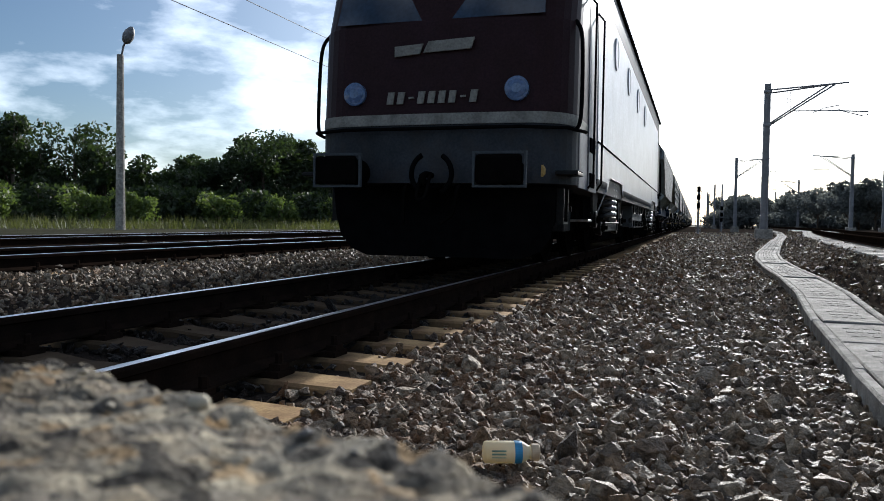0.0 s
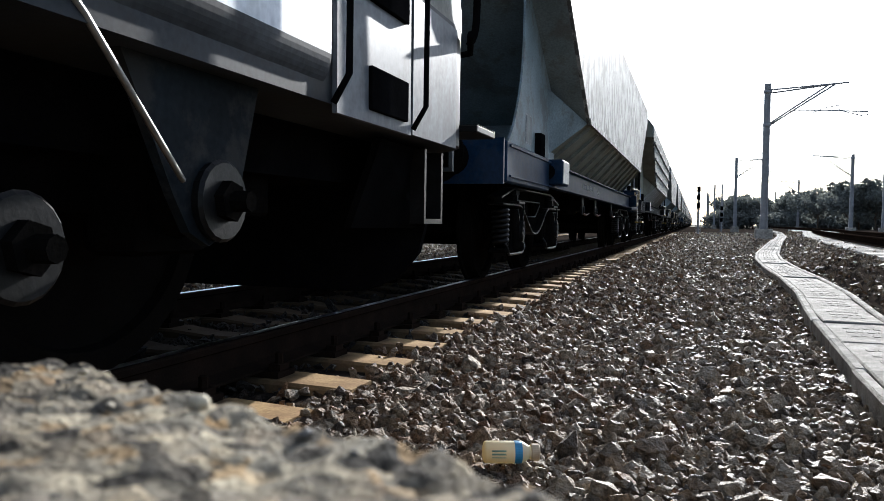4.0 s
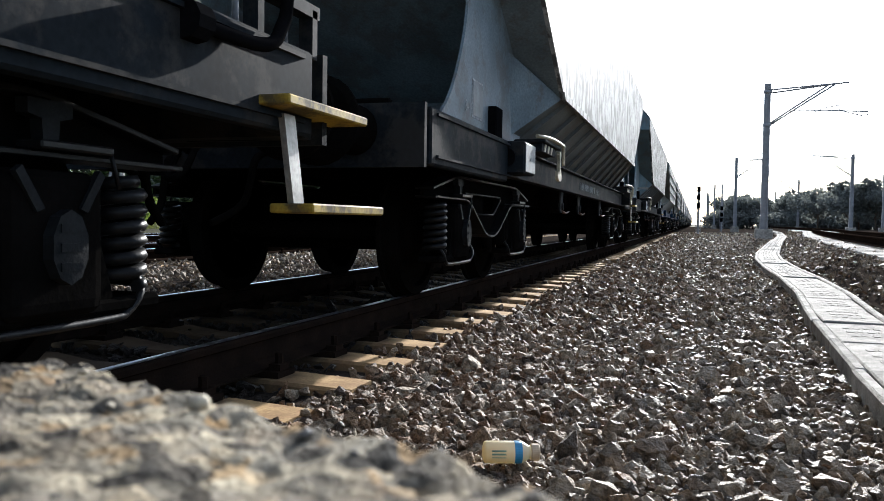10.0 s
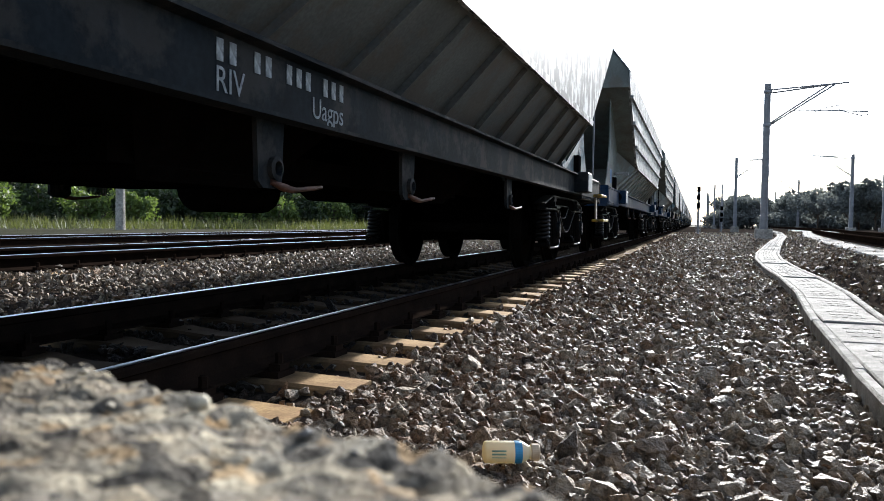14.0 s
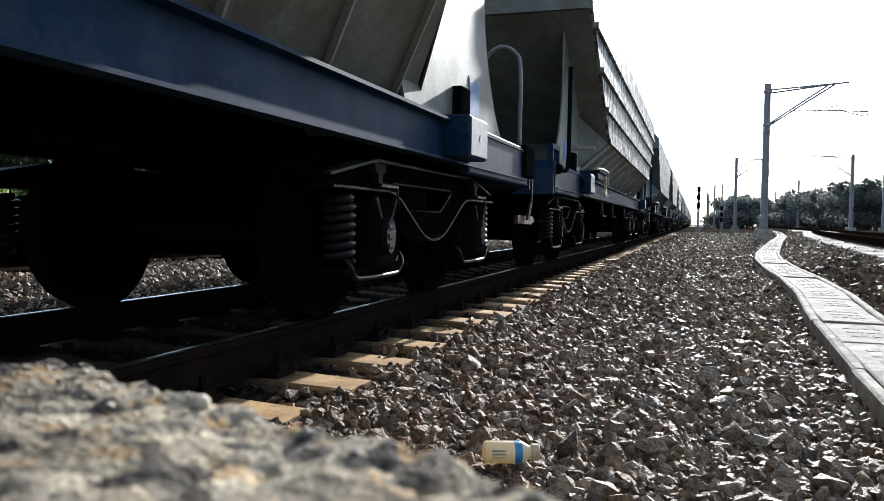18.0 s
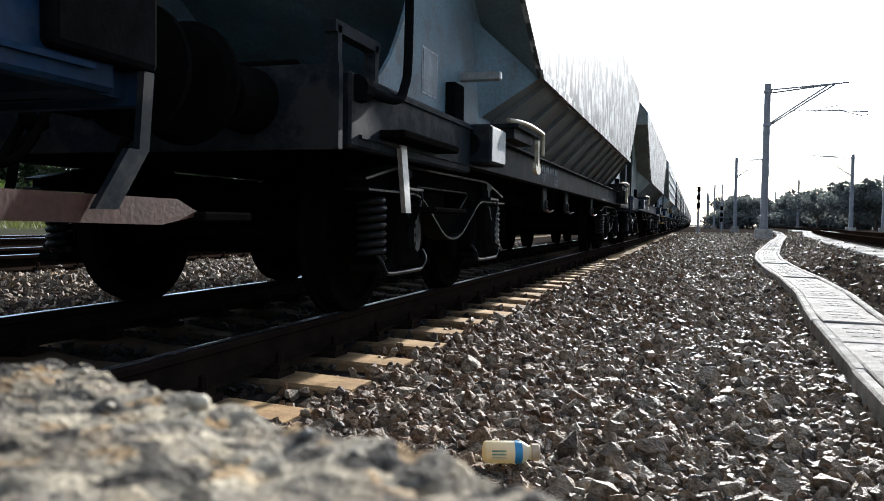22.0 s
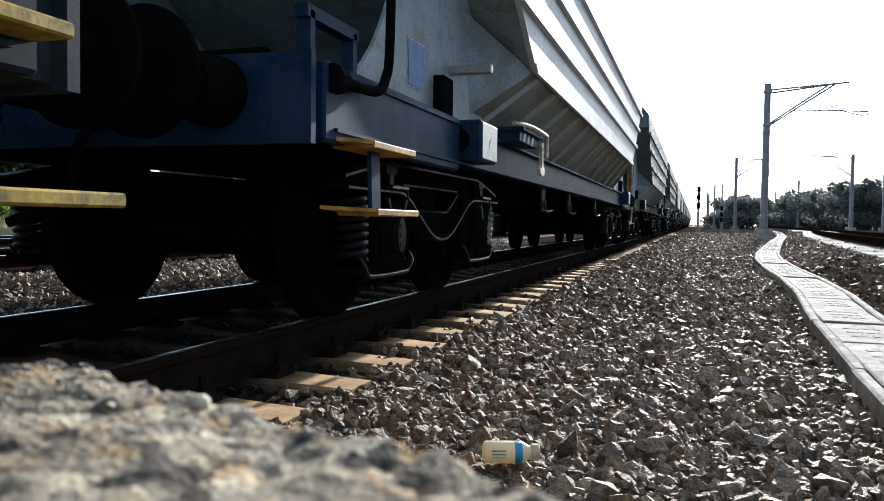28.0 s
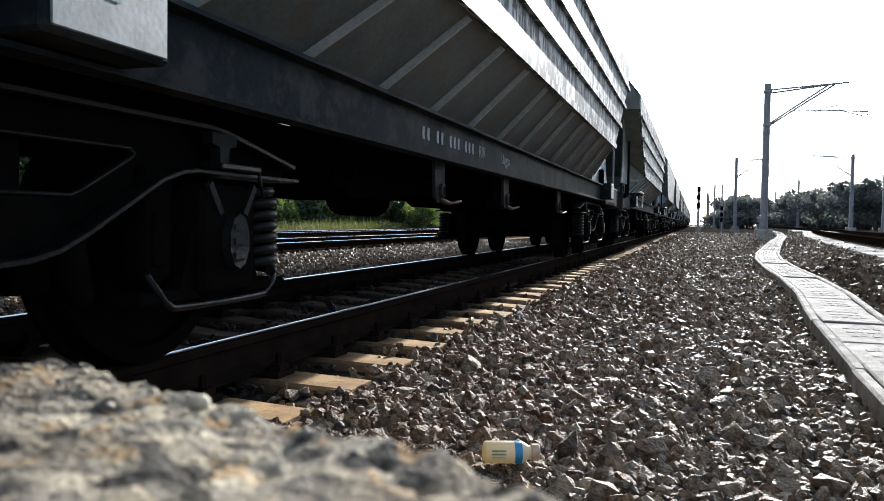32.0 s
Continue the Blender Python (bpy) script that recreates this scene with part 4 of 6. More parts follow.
TOP_FLANGE = [(-1.5, 0.755), (-1.2, 0.812), (-1.0, 0.848), (-0.9, 0.858), (0.9, 0.858), (1.0, 0.848), (1.2, 0.812), (1.5, 0.755)]
LOW_FLANGE = [(-1.5, 0.70), (-0.80, 0.70), (-0.72, 0.69), (-0.62, 0.66), (-0.30, 0.492), (-0.20, 0.448), (-0.10, 0.425), (0.0, 0.418),
              (0.10, 0.425), (0.20, 0.448), (0.30, 0.492), (0.62, 0.66), (0.72, 0.69), (0.80, 0.70), (1.5, 0.70)]
WINDOW_RIM = [(-0.31, 0.60), (0.31, 0.60), (0.35, 0.615), (0.56, 0.725), (0.575, 0.74), (0.55, 0.755), (-0.55, 0.755), (-0.575, 0.74), (-0.56, 0.725), (-0.35, 0.615), (-0.31, 0.60)]


def make_bogie(wagon, y, spin):
    """A two-axle freight bogie: welded side frames, axle boxes between coil springs, brake gear."""
    b = part("bogie", "bogie_bolster", lambda bm: (rounded(box(bm, -1.0, 1.0, -0.22, 0.22, 0.50, 0.80), 0.03, 1), turned(bm, [(0.78, 0.3), (0.9, 0.26)], (0, 0, 0), (0, 0, 1), 16)), GRIME_SHADE, wagon, pose(0, y, 0), "greasy two-axle bogie, darkened to stand for shade")
    def axle_box(bm):
        rounded(box(bm, -0.10, 0.11, -0.17, 0.17, -0.19, 0.20), 0.035, 2)
        rounded(box(bm, -0.09, 0.08, -0.44, 0.44, -0.20, -0.155), 0.012, 1)
        slab(bm, [(0.07, -0.24, -0.16), (0.07, -0.16, -0.16), (0.07, -0.15, 0.12)], (-0.06, 0, 0))
        slab(bm, [(0.07, 0.24, -0.16), (0.07, 0.16, -0.16), (0.07, 0.15, 0.12)], (-0.06, 0, 0))
    def cover(bm):
        pts = [(0.11, 0.062 * math.cos(a), 0.098 * math.sin(a) + 0.0) for a in (2 * math.pi * (k + 0.5) / 10 for k in range(10))]
        slab(bm, pts, (0.035, 0, 0))
        for z in (-0.05, 0.0, 0.05):
            box(bm, 0.144, 0.149, -0.036, 0.036, z - 0.011, z + 0.011)
        for q in (-1, 1):
            slab(bm, [(0.10, q * 0.06, 0.10), (0.10, q * 0.085, 0.09), (0.10, q * 0.15, 0.19), (0.10, q * 0.13, 0.205)], (0.02, 0, 0))
    def hanger(bm):
        tube(bm, curve_points([(-0.03, -0.37, -0.10), (0, -0.355, -0.15), (0.0, -0.30, -0.20), (0, -0.22, -0.215), (0, 0.22, -0.215), (0, 0.30, -0.20), (0, 0.355, -0.15), (-0.03, 0.37, -0.10)], 4), 0.013, 6)
    def link(bm):
        slab(bm, [(0, -0.025, 0.715), (0, 0.025, 0.715), (0, 0.03, 0.79), (0, 0.075, 0.80), (0, 0.075, 0.84), (0, -0.075, 0.84), (0, -0.075, 0.80), (0, -0.03, 0.79)], (0.04, 0, 0))
    def shelf(bm):
        rounded(box(bm, -0.03, 0.06, -0.06, 0.20, 0.712, 0.735), 0.005, 1)
        tube(bm, [(0.045, 0.2, 0.72), (0.045, 0.235, 0.62)], 0.007, 5)
    def shoe(bm):
        pts = curve_points([(0, 0, 0.62), (0, 0.05, 0.5), (0, 0.03, 0.36), (0, -0.02, 0.28)], 4)
        tube(bm, pts, [0.035 + 0.02 * math.sin(math.pi * i / (len(pts) - 1)) for i in range(len(pts))], 8)
    for s in (-1, 1):
        flip = 0 if s > 0 else 180
        f = part("side_frame", "bogie_web", frame_web, GRIME_SHADE, b, pose(s * 1.04, 0, 0, 0, 0, flip))
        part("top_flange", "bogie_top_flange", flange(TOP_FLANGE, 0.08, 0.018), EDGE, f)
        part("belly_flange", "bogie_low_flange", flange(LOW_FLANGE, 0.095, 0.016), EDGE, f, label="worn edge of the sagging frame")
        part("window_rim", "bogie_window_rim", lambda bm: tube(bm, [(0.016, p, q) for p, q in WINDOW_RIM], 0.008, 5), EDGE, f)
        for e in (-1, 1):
            ab = part("axle_box", "axle_box", axle_box, GRIME_SHADE, b, pose(s * 1.06, e * AXLE, 0.46, 0, 0, flip))
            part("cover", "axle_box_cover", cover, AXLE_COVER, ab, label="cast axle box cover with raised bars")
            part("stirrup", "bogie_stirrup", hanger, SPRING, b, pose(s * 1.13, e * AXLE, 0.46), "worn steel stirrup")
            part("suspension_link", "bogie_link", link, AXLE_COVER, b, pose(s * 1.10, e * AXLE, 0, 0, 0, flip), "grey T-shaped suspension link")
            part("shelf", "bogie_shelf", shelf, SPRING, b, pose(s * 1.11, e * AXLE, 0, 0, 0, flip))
            part("brake_block", "bogie_shoe", shoe, GRIME_SHADE, b, pose(s * 0.98, e * AXLE - e * 0.52, 0, 0, 0, 0 if e < 0 else 180))
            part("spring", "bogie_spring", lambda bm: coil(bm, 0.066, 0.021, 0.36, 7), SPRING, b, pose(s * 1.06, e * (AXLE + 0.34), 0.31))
            part("guide", "bogie_guide", lambda bm: (rounded(box(bm, -0.06, 0.05, -0.07, 0.07, 0.33, 0.70), 0.02, 2), rounded(box(bm, 0.03, 0.065, -0.045, 0.03, 0.38, 0.56), 0.015, 2)), GRIME_SHADE, b, pose(s * 1.05, e * (AXLE - 0.30), 0, 0, 0, flip))
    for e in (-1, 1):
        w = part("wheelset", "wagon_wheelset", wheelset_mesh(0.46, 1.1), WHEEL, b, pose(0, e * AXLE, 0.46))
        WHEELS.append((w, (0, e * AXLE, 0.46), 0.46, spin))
        part("brake_beam", "brake_beam", lambda bm: (box(bm, -0.8, 0.8, -0.04, 0.04, 0.3, 0.38), box(bm, -0.82, -0.68, -0.04, 0.1, 0.3, 0.6), box(bm, 0.68, 0.82, -0.04, 0.1, 0.3, 0.6)), GRIME_SHADE, b, pose(0, e * 0.38, 0, 0, 0, 0 if e > 0 else 180))
    return b


def buffer_mesh(bm):
    rounded(box(bm, -0.19, 0.19, -0.02, 0.03, -0.19, 0.19), 0.012, 1)
    turned(bm, [(0.0, 0.15), (0.30, 0.13), (0.32, 0.12)], (0, 0, 0), (0, 1, 0), 18)
    turned(bm, [(0.30, 0.095), (0.53, 0.095)], (0, 0, 0), (0, 1, 0), 18)
    turned(bm, [(0.52, 0.12), (0.53, 0.235), (0.555, 0.235), (0.575, 0.20), (0.58, 0.1)], (0, 0, 0), (0, 1, 0), 24)


def coupling_mesh(bm):
    tube(bm, curve_points([(0, 0, 0), (0, 0.3, 0.0), (0, 0.36, -0.05), (0, 0.33, -0.1), (0, 0.27, -0.08)], 4), 0.035, 8)
    tube(bm, curve_points([(-0.05, 0.28, 0.0), (-0.05, 0.42, -0.22), (0, 0.5, -0.28), (0.05, 0.42, -0.22), (0.05, 0.28, 0.0)], 4), 0.02, 6)
    tube(bm, curve_points([(0.3, 0.0, -0.1), (0.3, 0.12, -0.16), (0.28, 0.2, -0.4), (0.2, 0.4, -0.52)], 4), 0.022, 6)
    tube(bm, curve_points([(-0.3, 0.0, -0.1), (-0.3, 0.12, -0.16), (-0.28, 0.2, -0.4), (-0.2, 0.4, -0.52)], 4), 0.022, 6)


ZS, ZC, ZR = 3.32, 1.69, 3.98          # heights of shoulder, lower edge of the sides, roof
YT, YC, YH, YL = 6.95, 4.68, 7.78, 5.5          # half lengths at the top, at the sides' lower edge, of the frame


def side_points(x, e=0.0):
    return [(x, -YC, ZC), (x, YC, ZC), (x, YT - 0.05, 3.02), (x, YT, 3.12), (x, YT, ZS), (x, -YT, ZS), (x, -YT, 3.12), (x, -YT + 0.05, 3.02)]


def letters(w, word, y, z, size, x=1.263):
    """White stencilled letters on the solebar."""
    txt = bpy.data.curves.new("mark", "FONT")
    txt.body, txt.size, txt.extrude = word, size, 0.0006
    tx = new("lettering", txt)
    tx.parent = w
    tx.matrix_basis = Matrix.Translation((x, y, z)) @ Matrix(((0, 0, 1, 0), (1, 0, 0, 0), (0, 1, 0, 0), (0, 0, 0, 1)))
    txt.materials.append(STENCIL)
    tx["label"] = "white stencilled letters"


def bars(w, y, z, gaps, count, step, tall):
    """Plain bars in place of the wagon's number."""
    for i in range(count):
        if i not in gaps:
            part("number_bar", "wagon_bar%.3f" % tall, lambda bm: box(bm, 0, 0.003, -0.26 * tall, 0.26 * tall, -tall / 2, tall / 2), STENCIL, w, pose(1.2605, y, z), "white stencilled bar")
        y += step


def boxed(w, word, y, z, width, tall, size, x=1.2605):
    """Letters in a stencilled frame."""
    if word:
        letters(w, word, y + 0.03, z + 0.025, size)
    def rim(bm):
        for a, b, c, d in ((0, width, 0, 0.01), (0, width, tall - 0.01, tall), (0, 0.01, 0.01, tall - 0.01), (width - 0.01, width, 0.01, tall - 0.01)):
            for k in range(3):
                if b - a > 0.1:
                    box(bm, 0, 0.003, a + (b - a) * k / 3 + 0.006, a + (b - a) * (k + 1) / 3 - 0.006, c, d)
            if b - a < 0.1:
                box(bm, 0, 0.003, a, b, c, d)
    part("stencil_frame", "stencil_frame%.2f" % width, rim, STENCIL, w, pose(x, y, z), "white stencilled frame")


def mark_solebar(w, seed):
    """The writing on the side of one wagon's solebar."""
    if seed in (4, 8):
        return
    if seed in (1, 5):
        boxed(w, "R75m", -3.66, 0.98, 0.31, 0.13, 0.115)
        boxed(w, "2\u00b030'", -3.24, 0.98, 0.27, 0.12, 0.10)
        letters(w, "RIV", -2.84, 0.99, 0.12)
        bars(w, -2.52, 1.035, (2,), 6, 0.065, 0.085)
        bars(w, -2.06, 1.035, (2, 5, 10, 14), 16, 0.07, 0.07)
        letters(w, "Uagps", -0.86, 0.995, 0.10)
    elif seed == 2:
        bars(w, -1.25, 1.03, (2, 5, 10, 15), 17, 0.105, 0.09)
        letters(w, "Uagps", 0.70, 0.985, 0.12)
    else:
        two = seed in (3, 6)
        bars(w, -3.0, 1.085 if two else 1.04, (2, 5, 9), 13, 0.083, 0.072)
        letters(w, "RIV", -3.03 if two else -1.85, 0.95 if two else 1.0, 0.12)
        letters(w, "Uagps", -2.3 if two else -1.2, 0.95 if two else 1.0, 0.12)
    if seed in (1, 4, 5, 8):
        y = 2.95 if seed == 1 else 3.76
        letters(w, "KR-GP", y + 0.07, 1.035, 0.065)
        letters(w, "DRV-2AT-450", y, 0.975, 0.062)
    if seed == 6:
        letters(w, "A-11", 3.44, 0.99, 0.13)
    if seed == 1:
        letters(w, "2-12", -6.62, 1.03, 0.10, 1.303)
    if seed == 2:
        letters(w, "8-18", -6.78, 1.31, 0.11, 1.204)
    if seed == 5:
        boxed(w, "", 6.17, 1.0, 0.38, 0.14, 0.05, 1.3005)
        for q in (0.04, 0.11):
            part("stencil_bar", "grid_bar", lambda bm: box(bm, 0, 0.003, 0.03, 0.35, 0, 0.022), STENCIL, w, pose(1.3005, 6.17, 1.0 + q - 0.01), "unreadable stencilled line")
    if seed in (1, 8):
        y = -7.0 if seed == 1 else -6.78
        part("builder_badge", "wagon_badge", lambda bm: (slab(bm, [(0, 0.09 * math.cos(k * math.pi / 8), 0.06 * math.sin(k * math.pi / 8)) for k in range(16)], (0.008, 0, 0)), slab(bm, [(0.008, 0.07 * math.cos(k * math.pi / 8), 0.044 * math.sin(k * math.pi / 8)) for k in range(16)], (0.006, 0, 0))), FRAME_DARK, w, pose(1.3, y, 1.06), "oval cast builder's badge")
        part("data_plate", "wagon_data_plate", lambda bm: rounded(box(bm, 0, 0.008, 0.13, 0.32, 0.0, 0.06), 0.003, 1), PLATE if seed == 8 else FRAME_DARK, w, pose(1.3, y, 1.05), "small riveted data plate")
    if seed == 3:
        letters(w, "8-93", -5.77, 1.02, 0.13, 1.4385)


def make_wagon(at, style, paint, side_paint, frame_paint, steps, seed, spin, slope_paint):
    """A self-discharging grain hopper. style: smooth or ribbed sides; steps: colour of the footsteps or None."""
    w = thing("hopper_wagon", at, style[1], "freight wagon", "hopper wagons of the train")
    # underframe
    for s in (-1, 1):
        def sill(bm):
            y = YH - 0.1
            slab(bm, [(u, -y, z) for u, z in ((-0.035, 0.905), (0.055, 0.905), (0.055, 0.92), (0.0, 0.926), (0.0, 1.142), (0.055, 1.148), (0.055, 1.165), (-0.035, 1.165))], (0, 2 * y, 0))
        part("solebar", "wagon_sill", sill, frame_paint, w, pose(s * 1.26, 0, 0, 0, 0, 0 if s > 0 else 180), "long painted channel-section solebar")
        for e in (-1, 1):
            part("end_beam", "wagon_end_sill", lambda bm: rounded(box(bm, -0.03, 0.045, -0.95, 0.95, 0.86, 1.19), 0.012, 1), frame_paint, w, pose(s * 1.255, e * 6.82, 0))
            bx = part("equipment_box", "wagon_box", lambda bm: rounded(box(bm, -0.14, 0.15, -0.21, 0.21, 0.93, 1.19), 0.012, 1), frame_paint, w, pose(s * 1.28, e * 5.63, 0))
            part("cover_plate", "wagon_box_plate", lambda bm: rounded(box(bm, -0.004, 0.004, -0.19, 0.19, 0.945, 1.175), 0.003, 1), PLATE, bx, pose(s * 0.153, 0, 0), "pale worn cover plate")
            if seed != 3:
                part("mark", "wagon_box_mark", lambda bm: slab(bm, [(0, -0.018, 1.04), (0, 0.018, 1.04), (0, 0.0, 1.085)], (0.001, 0, 0)), STENCIL, bx, pose(s * 0.158, 0, 0))
            part("hole_ring", "wagon_box_ring", lambda bm: turned(bm, [(0, 0.075), (0.012, 0.075), (0.013, 0.05)], (0, 0, 0), (0, 1, 0), 18), BLACK, bx, pose(0, e * 0.21, 1.06, 0, 0, 0 if e > 0 else 180))
        for yy in (-2.57, -0.87, 1.75):
            part("bracket", "sill_bracket", lambda bm: (slab(bm, [(0, -0.1, 0.91), (0, 0.1, 0.91), (0, 0.085, 0.68), (0, 0.05, 0.655), (0, -0.05, 0.655), (0, -0.085, 0.68)], (0.02, 0, 0)), turned(bm, [(-0.02, 0.045), (0.04, 0.045), (0.045, 0.028), (0.02, 0.026)], (0, 0.02, 0.73), (1, 0, 0), 14)), FRAME_DARK, w, pose(s * 1.2, yy, 0))
            part("discharge_lever", "sill_lever", lambda bm: tube(bm, curve_points([(0, 0.0, 0.68), (0.02, 0.12, 0.655), (0.03, 0.26, 0.665), (0.03, 0.36, 0.675)], 3), [0.012, 0.013, 0.018, 0.014, 0.01, 0.01, 0.01, 0.01, 0.008, 0.008], 6), RUSTY, w, pose(s * 1.22, yy, 0), "rusty discharge lever")
    for e in (-1, 1):
        def head(bm):
            box(bm, -1.25, 1.25, -0.09, 0.09, 0.86, 1.18)
            box(bm, -1.3, 1.3, 0.07, 0.11, 0.84, 1.2)
        h = part("headstock", "wagon_head", head, frame_paint, w, pose(0, e * YH, 0, 0, 0, 0 if e > 0 else 180))
        for s in (-0.875, 0.875):
            part("buffer", "buffer", buffer_mesh, GRIME_SHADE, w, pose(s, e * (YH + 0.02), 1.05, 0, 0, 0 if e > 0 else 180), "round-headed black buffer")
        part("coupling", "coupling", coupling_mesh, GRIME_SHADE, w, pose(0, e * (YH + 0.1), 1.03, 0, 0, 0 if e > 0 else 180), "screw coupling and air hoses")
        part("deck", "wagon_deck", lambda bm: box(bm, -1.2, 1.2, -0.9, 0.9, 1.13, 1.17), GRIME_SHADE, w, pose(0, e * 6.82, 0))
    part("center_sill", "wagon_center", lambda bm: (box(bm, -0.3, 0.3, -YH + 0.2, YH - 0.2, 0.82, 1.12), box(bm, -0.9, 0.9, -0.06, 0.06, 0.75, 1.1), box(bm, -0.5, 0.5, -2.6, 2.6, 0.76, 0.9)), GRIME_SHADE, w)
    part("air_tank", "wagon_tank", lambda bm: turned(bm, [(-0.45, 0.05), (-0.42, 0.18), (0.42, 0.18), (0.45, 0.05)], (-0.6, 0.2, 0.76), (0, 1, 0), 16), GRIME_SHADE, w)
    for y in (-1.8, 1.8):
        def chute(bm):
            lo = [bm.verts.new(c) for c in ((-0.45, -0.5, 0.70), (0.45, -0.5, 0.70), (0.45, 0.5, 0.70), (-0.45, 0.5, 0.70))]
            hi = [bm.verts.new(c) for c in ((-0.75, -0.9, 1.1), (0.75, -0.9, 1.1), (0.75, 0.9, 1.1), (-0.75, 0.9, 1.1))]
            for i in range(4):
                bm.faces.new((lo[i], lo[(i + 1) % 4], hi[(i + 1) % 4], hi[i]))
            bm.faces.new(lo)
            bm.faces.new(hi)
        part("discharge_gate", "wagon_chute", chute, GRIME_SHADE, w, pose(0, y, 0))
    # hopper
    for s in (-1, 1):
        flip = 0 if s > 0 else 180
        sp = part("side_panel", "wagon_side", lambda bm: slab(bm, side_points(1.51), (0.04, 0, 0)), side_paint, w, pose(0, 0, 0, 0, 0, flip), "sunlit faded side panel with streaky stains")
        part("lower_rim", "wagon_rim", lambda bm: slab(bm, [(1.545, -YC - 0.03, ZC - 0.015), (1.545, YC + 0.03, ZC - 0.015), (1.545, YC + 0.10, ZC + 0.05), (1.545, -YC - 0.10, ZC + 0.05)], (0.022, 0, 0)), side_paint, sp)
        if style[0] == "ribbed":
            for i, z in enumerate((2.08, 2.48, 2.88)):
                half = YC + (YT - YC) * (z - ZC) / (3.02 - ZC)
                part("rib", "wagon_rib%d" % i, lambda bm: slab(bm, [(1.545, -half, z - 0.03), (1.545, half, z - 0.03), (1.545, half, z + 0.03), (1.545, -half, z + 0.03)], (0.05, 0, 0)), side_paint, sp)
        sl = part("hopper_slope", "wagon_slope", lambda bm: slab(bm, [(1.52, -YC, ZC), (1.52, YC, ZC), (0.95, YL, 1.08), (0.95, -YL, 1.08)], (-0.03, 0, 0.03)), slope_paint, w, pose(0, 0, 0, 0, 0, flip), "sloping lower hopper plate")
        for i in range(13):
            yy = -4.5 + 0.75 * i
            yb = yy * 1.13
            part("stiffener", "wagon_stiff%d" % i, lambda bm: slab(bm, [(1.51, yy - 0.009, ZC - 0.01), (1.51, yy + 0.009, ZC - 0.01), (0.97, yb + 0.009, 1.10), (0.97, yb - 0.009, 1.10)], (0.028, 0, -0.028)), DUSTY if style[0] == "ribbed" else slope_paint, sl)
        for e in (-1, 1):
            def gusset(bm):
                prof = curve_points([(1.16, 7.32, 1.17), (1.16, 7.0, 1.42), (1.16, 6.72, 1.85), (1.16, 6.62, 2.3), (1.16, 6.62, 2.86)], 3)
                pts = [(1.16, 5.0, 1.17)] + [tuple(p) for p in prof] + [(1.16, YC, ZC)]
                slab(bm, pts, (0.02, 0, 0))
            mirror = pose(0, 0, 0, 0, 0, flip) if e * s > 0 else None
            key = "wagon_gusset%d%d" % (e, s)
            def gusset_at(bm, e=e, s=s):
                gusset(bm)
                for v in bm.verts:
                    v.co.y *= e
                    v.co.x *= s
            g = part("end_plate", key, gusset_at, paint, w, None, "painted triangular end plate carrying the hopper")
            def corner(bm, e=e, s=s):
                slab(bm, [(1.52 * s, YC * e, ZC), (1.175 * s, (YC + 0.75) * e, 2.0), (1.175 * s, 5.25 * e, 1.30)], (-0.02 * s, 0.01 * e, 0))
            part("corner_sheet", "wagon_corner%d%d" % (e, s), corner, paint, w)
            part("placard", "wagon_placard%d%d" % (e, s), lambda bm: box(bm, s * 1.18 - 0.003, s * 1.18 + 0.006, e * 6.38 - 0.13, e * 6.38 + 0.13, 1.31, 1.56), PLACARD if style[0] == "ribbed" else PLATE, g, label="small data placard")
            part("placard_frame", "wagon_placard_frame%d%d" % (e, s), lambda bm: box(bm, s * 1.18 - 0.004, s * 1.18 + 0.003, e * 6.38 - 0.145, e * 6.38 + 0.145, 1.295, 1.575), STENCIL, g)
            part("lever_guard", "wagon_lever%d%d" % (e, s), lambda bm: rounded(box(bm, s * 1.2 - 0.05, s * 1.2 + 0.05, e * 5.96 - 0.10, e * 5.96 + 0.10, 1.17, 1.44), 0.01, 1), BLACK, w)
    for e in (-1, 1):
        es = part("end_slope", "wagon_end%d" % e, lambda bm: slab(bm, [(-1.51, e * YC, ZC), (1.51, e * YC, ZC), (1.51, e * (YT - 0.05), 3.02), (-1.51, e * (YT - 0.05), 3.02)], (0, -0.03 * e, 0.03)), paint, w, None, "sloping hopper end wall")
        part("end_low", "wagon_endlow%d" % e, lambda bm: slab(bm, [(-0.95, e * YL, 1.08), (0.95, e * YL, 1.08), (1.5, e * YC, ZC), (-1.5, e * YC, ZC)], (0, -0.03 * e, 0.03)), paint, w)
        part("end_wall", "wagon_endtop%d" % e, lambda bm: slab(bm, [(-1.52, e * YT, 3.02), (1.52, e * YT, 3.02), (1.52, e * YT, ZS), (1.02, e * YT, ZR), (-1.02, e * YT, ZR), (-1.52, e * YT, ZS)], (0, -0.03 * e, 0)), paint, w)
    part("roof", "wagon_roof", lambda bm: (slab(bm, [(1.55, -YT, ZS), (1.55, YT, ZS), (1.03, YT, ZR), (1.03, -YT, ZR)], (-0.03, 0, -0.02)), slab(bm, [(-1.55, -YT, ZS), (-1.55, YT, ZS), (-1.03, YT, ZR), (-1.03, -YT, ZR)], (0.03, 0, -0.02)), slab(bm, [(1.03, -YT, ZR), (1.03, YT, ZR), (0, YT, ZR + 0.12), (-1.03, YT, ZR), (-1.03, -YT, ZR), (0, -YT, ZR + 0.12)], (0, 0, -0.02))), side_paint, w)
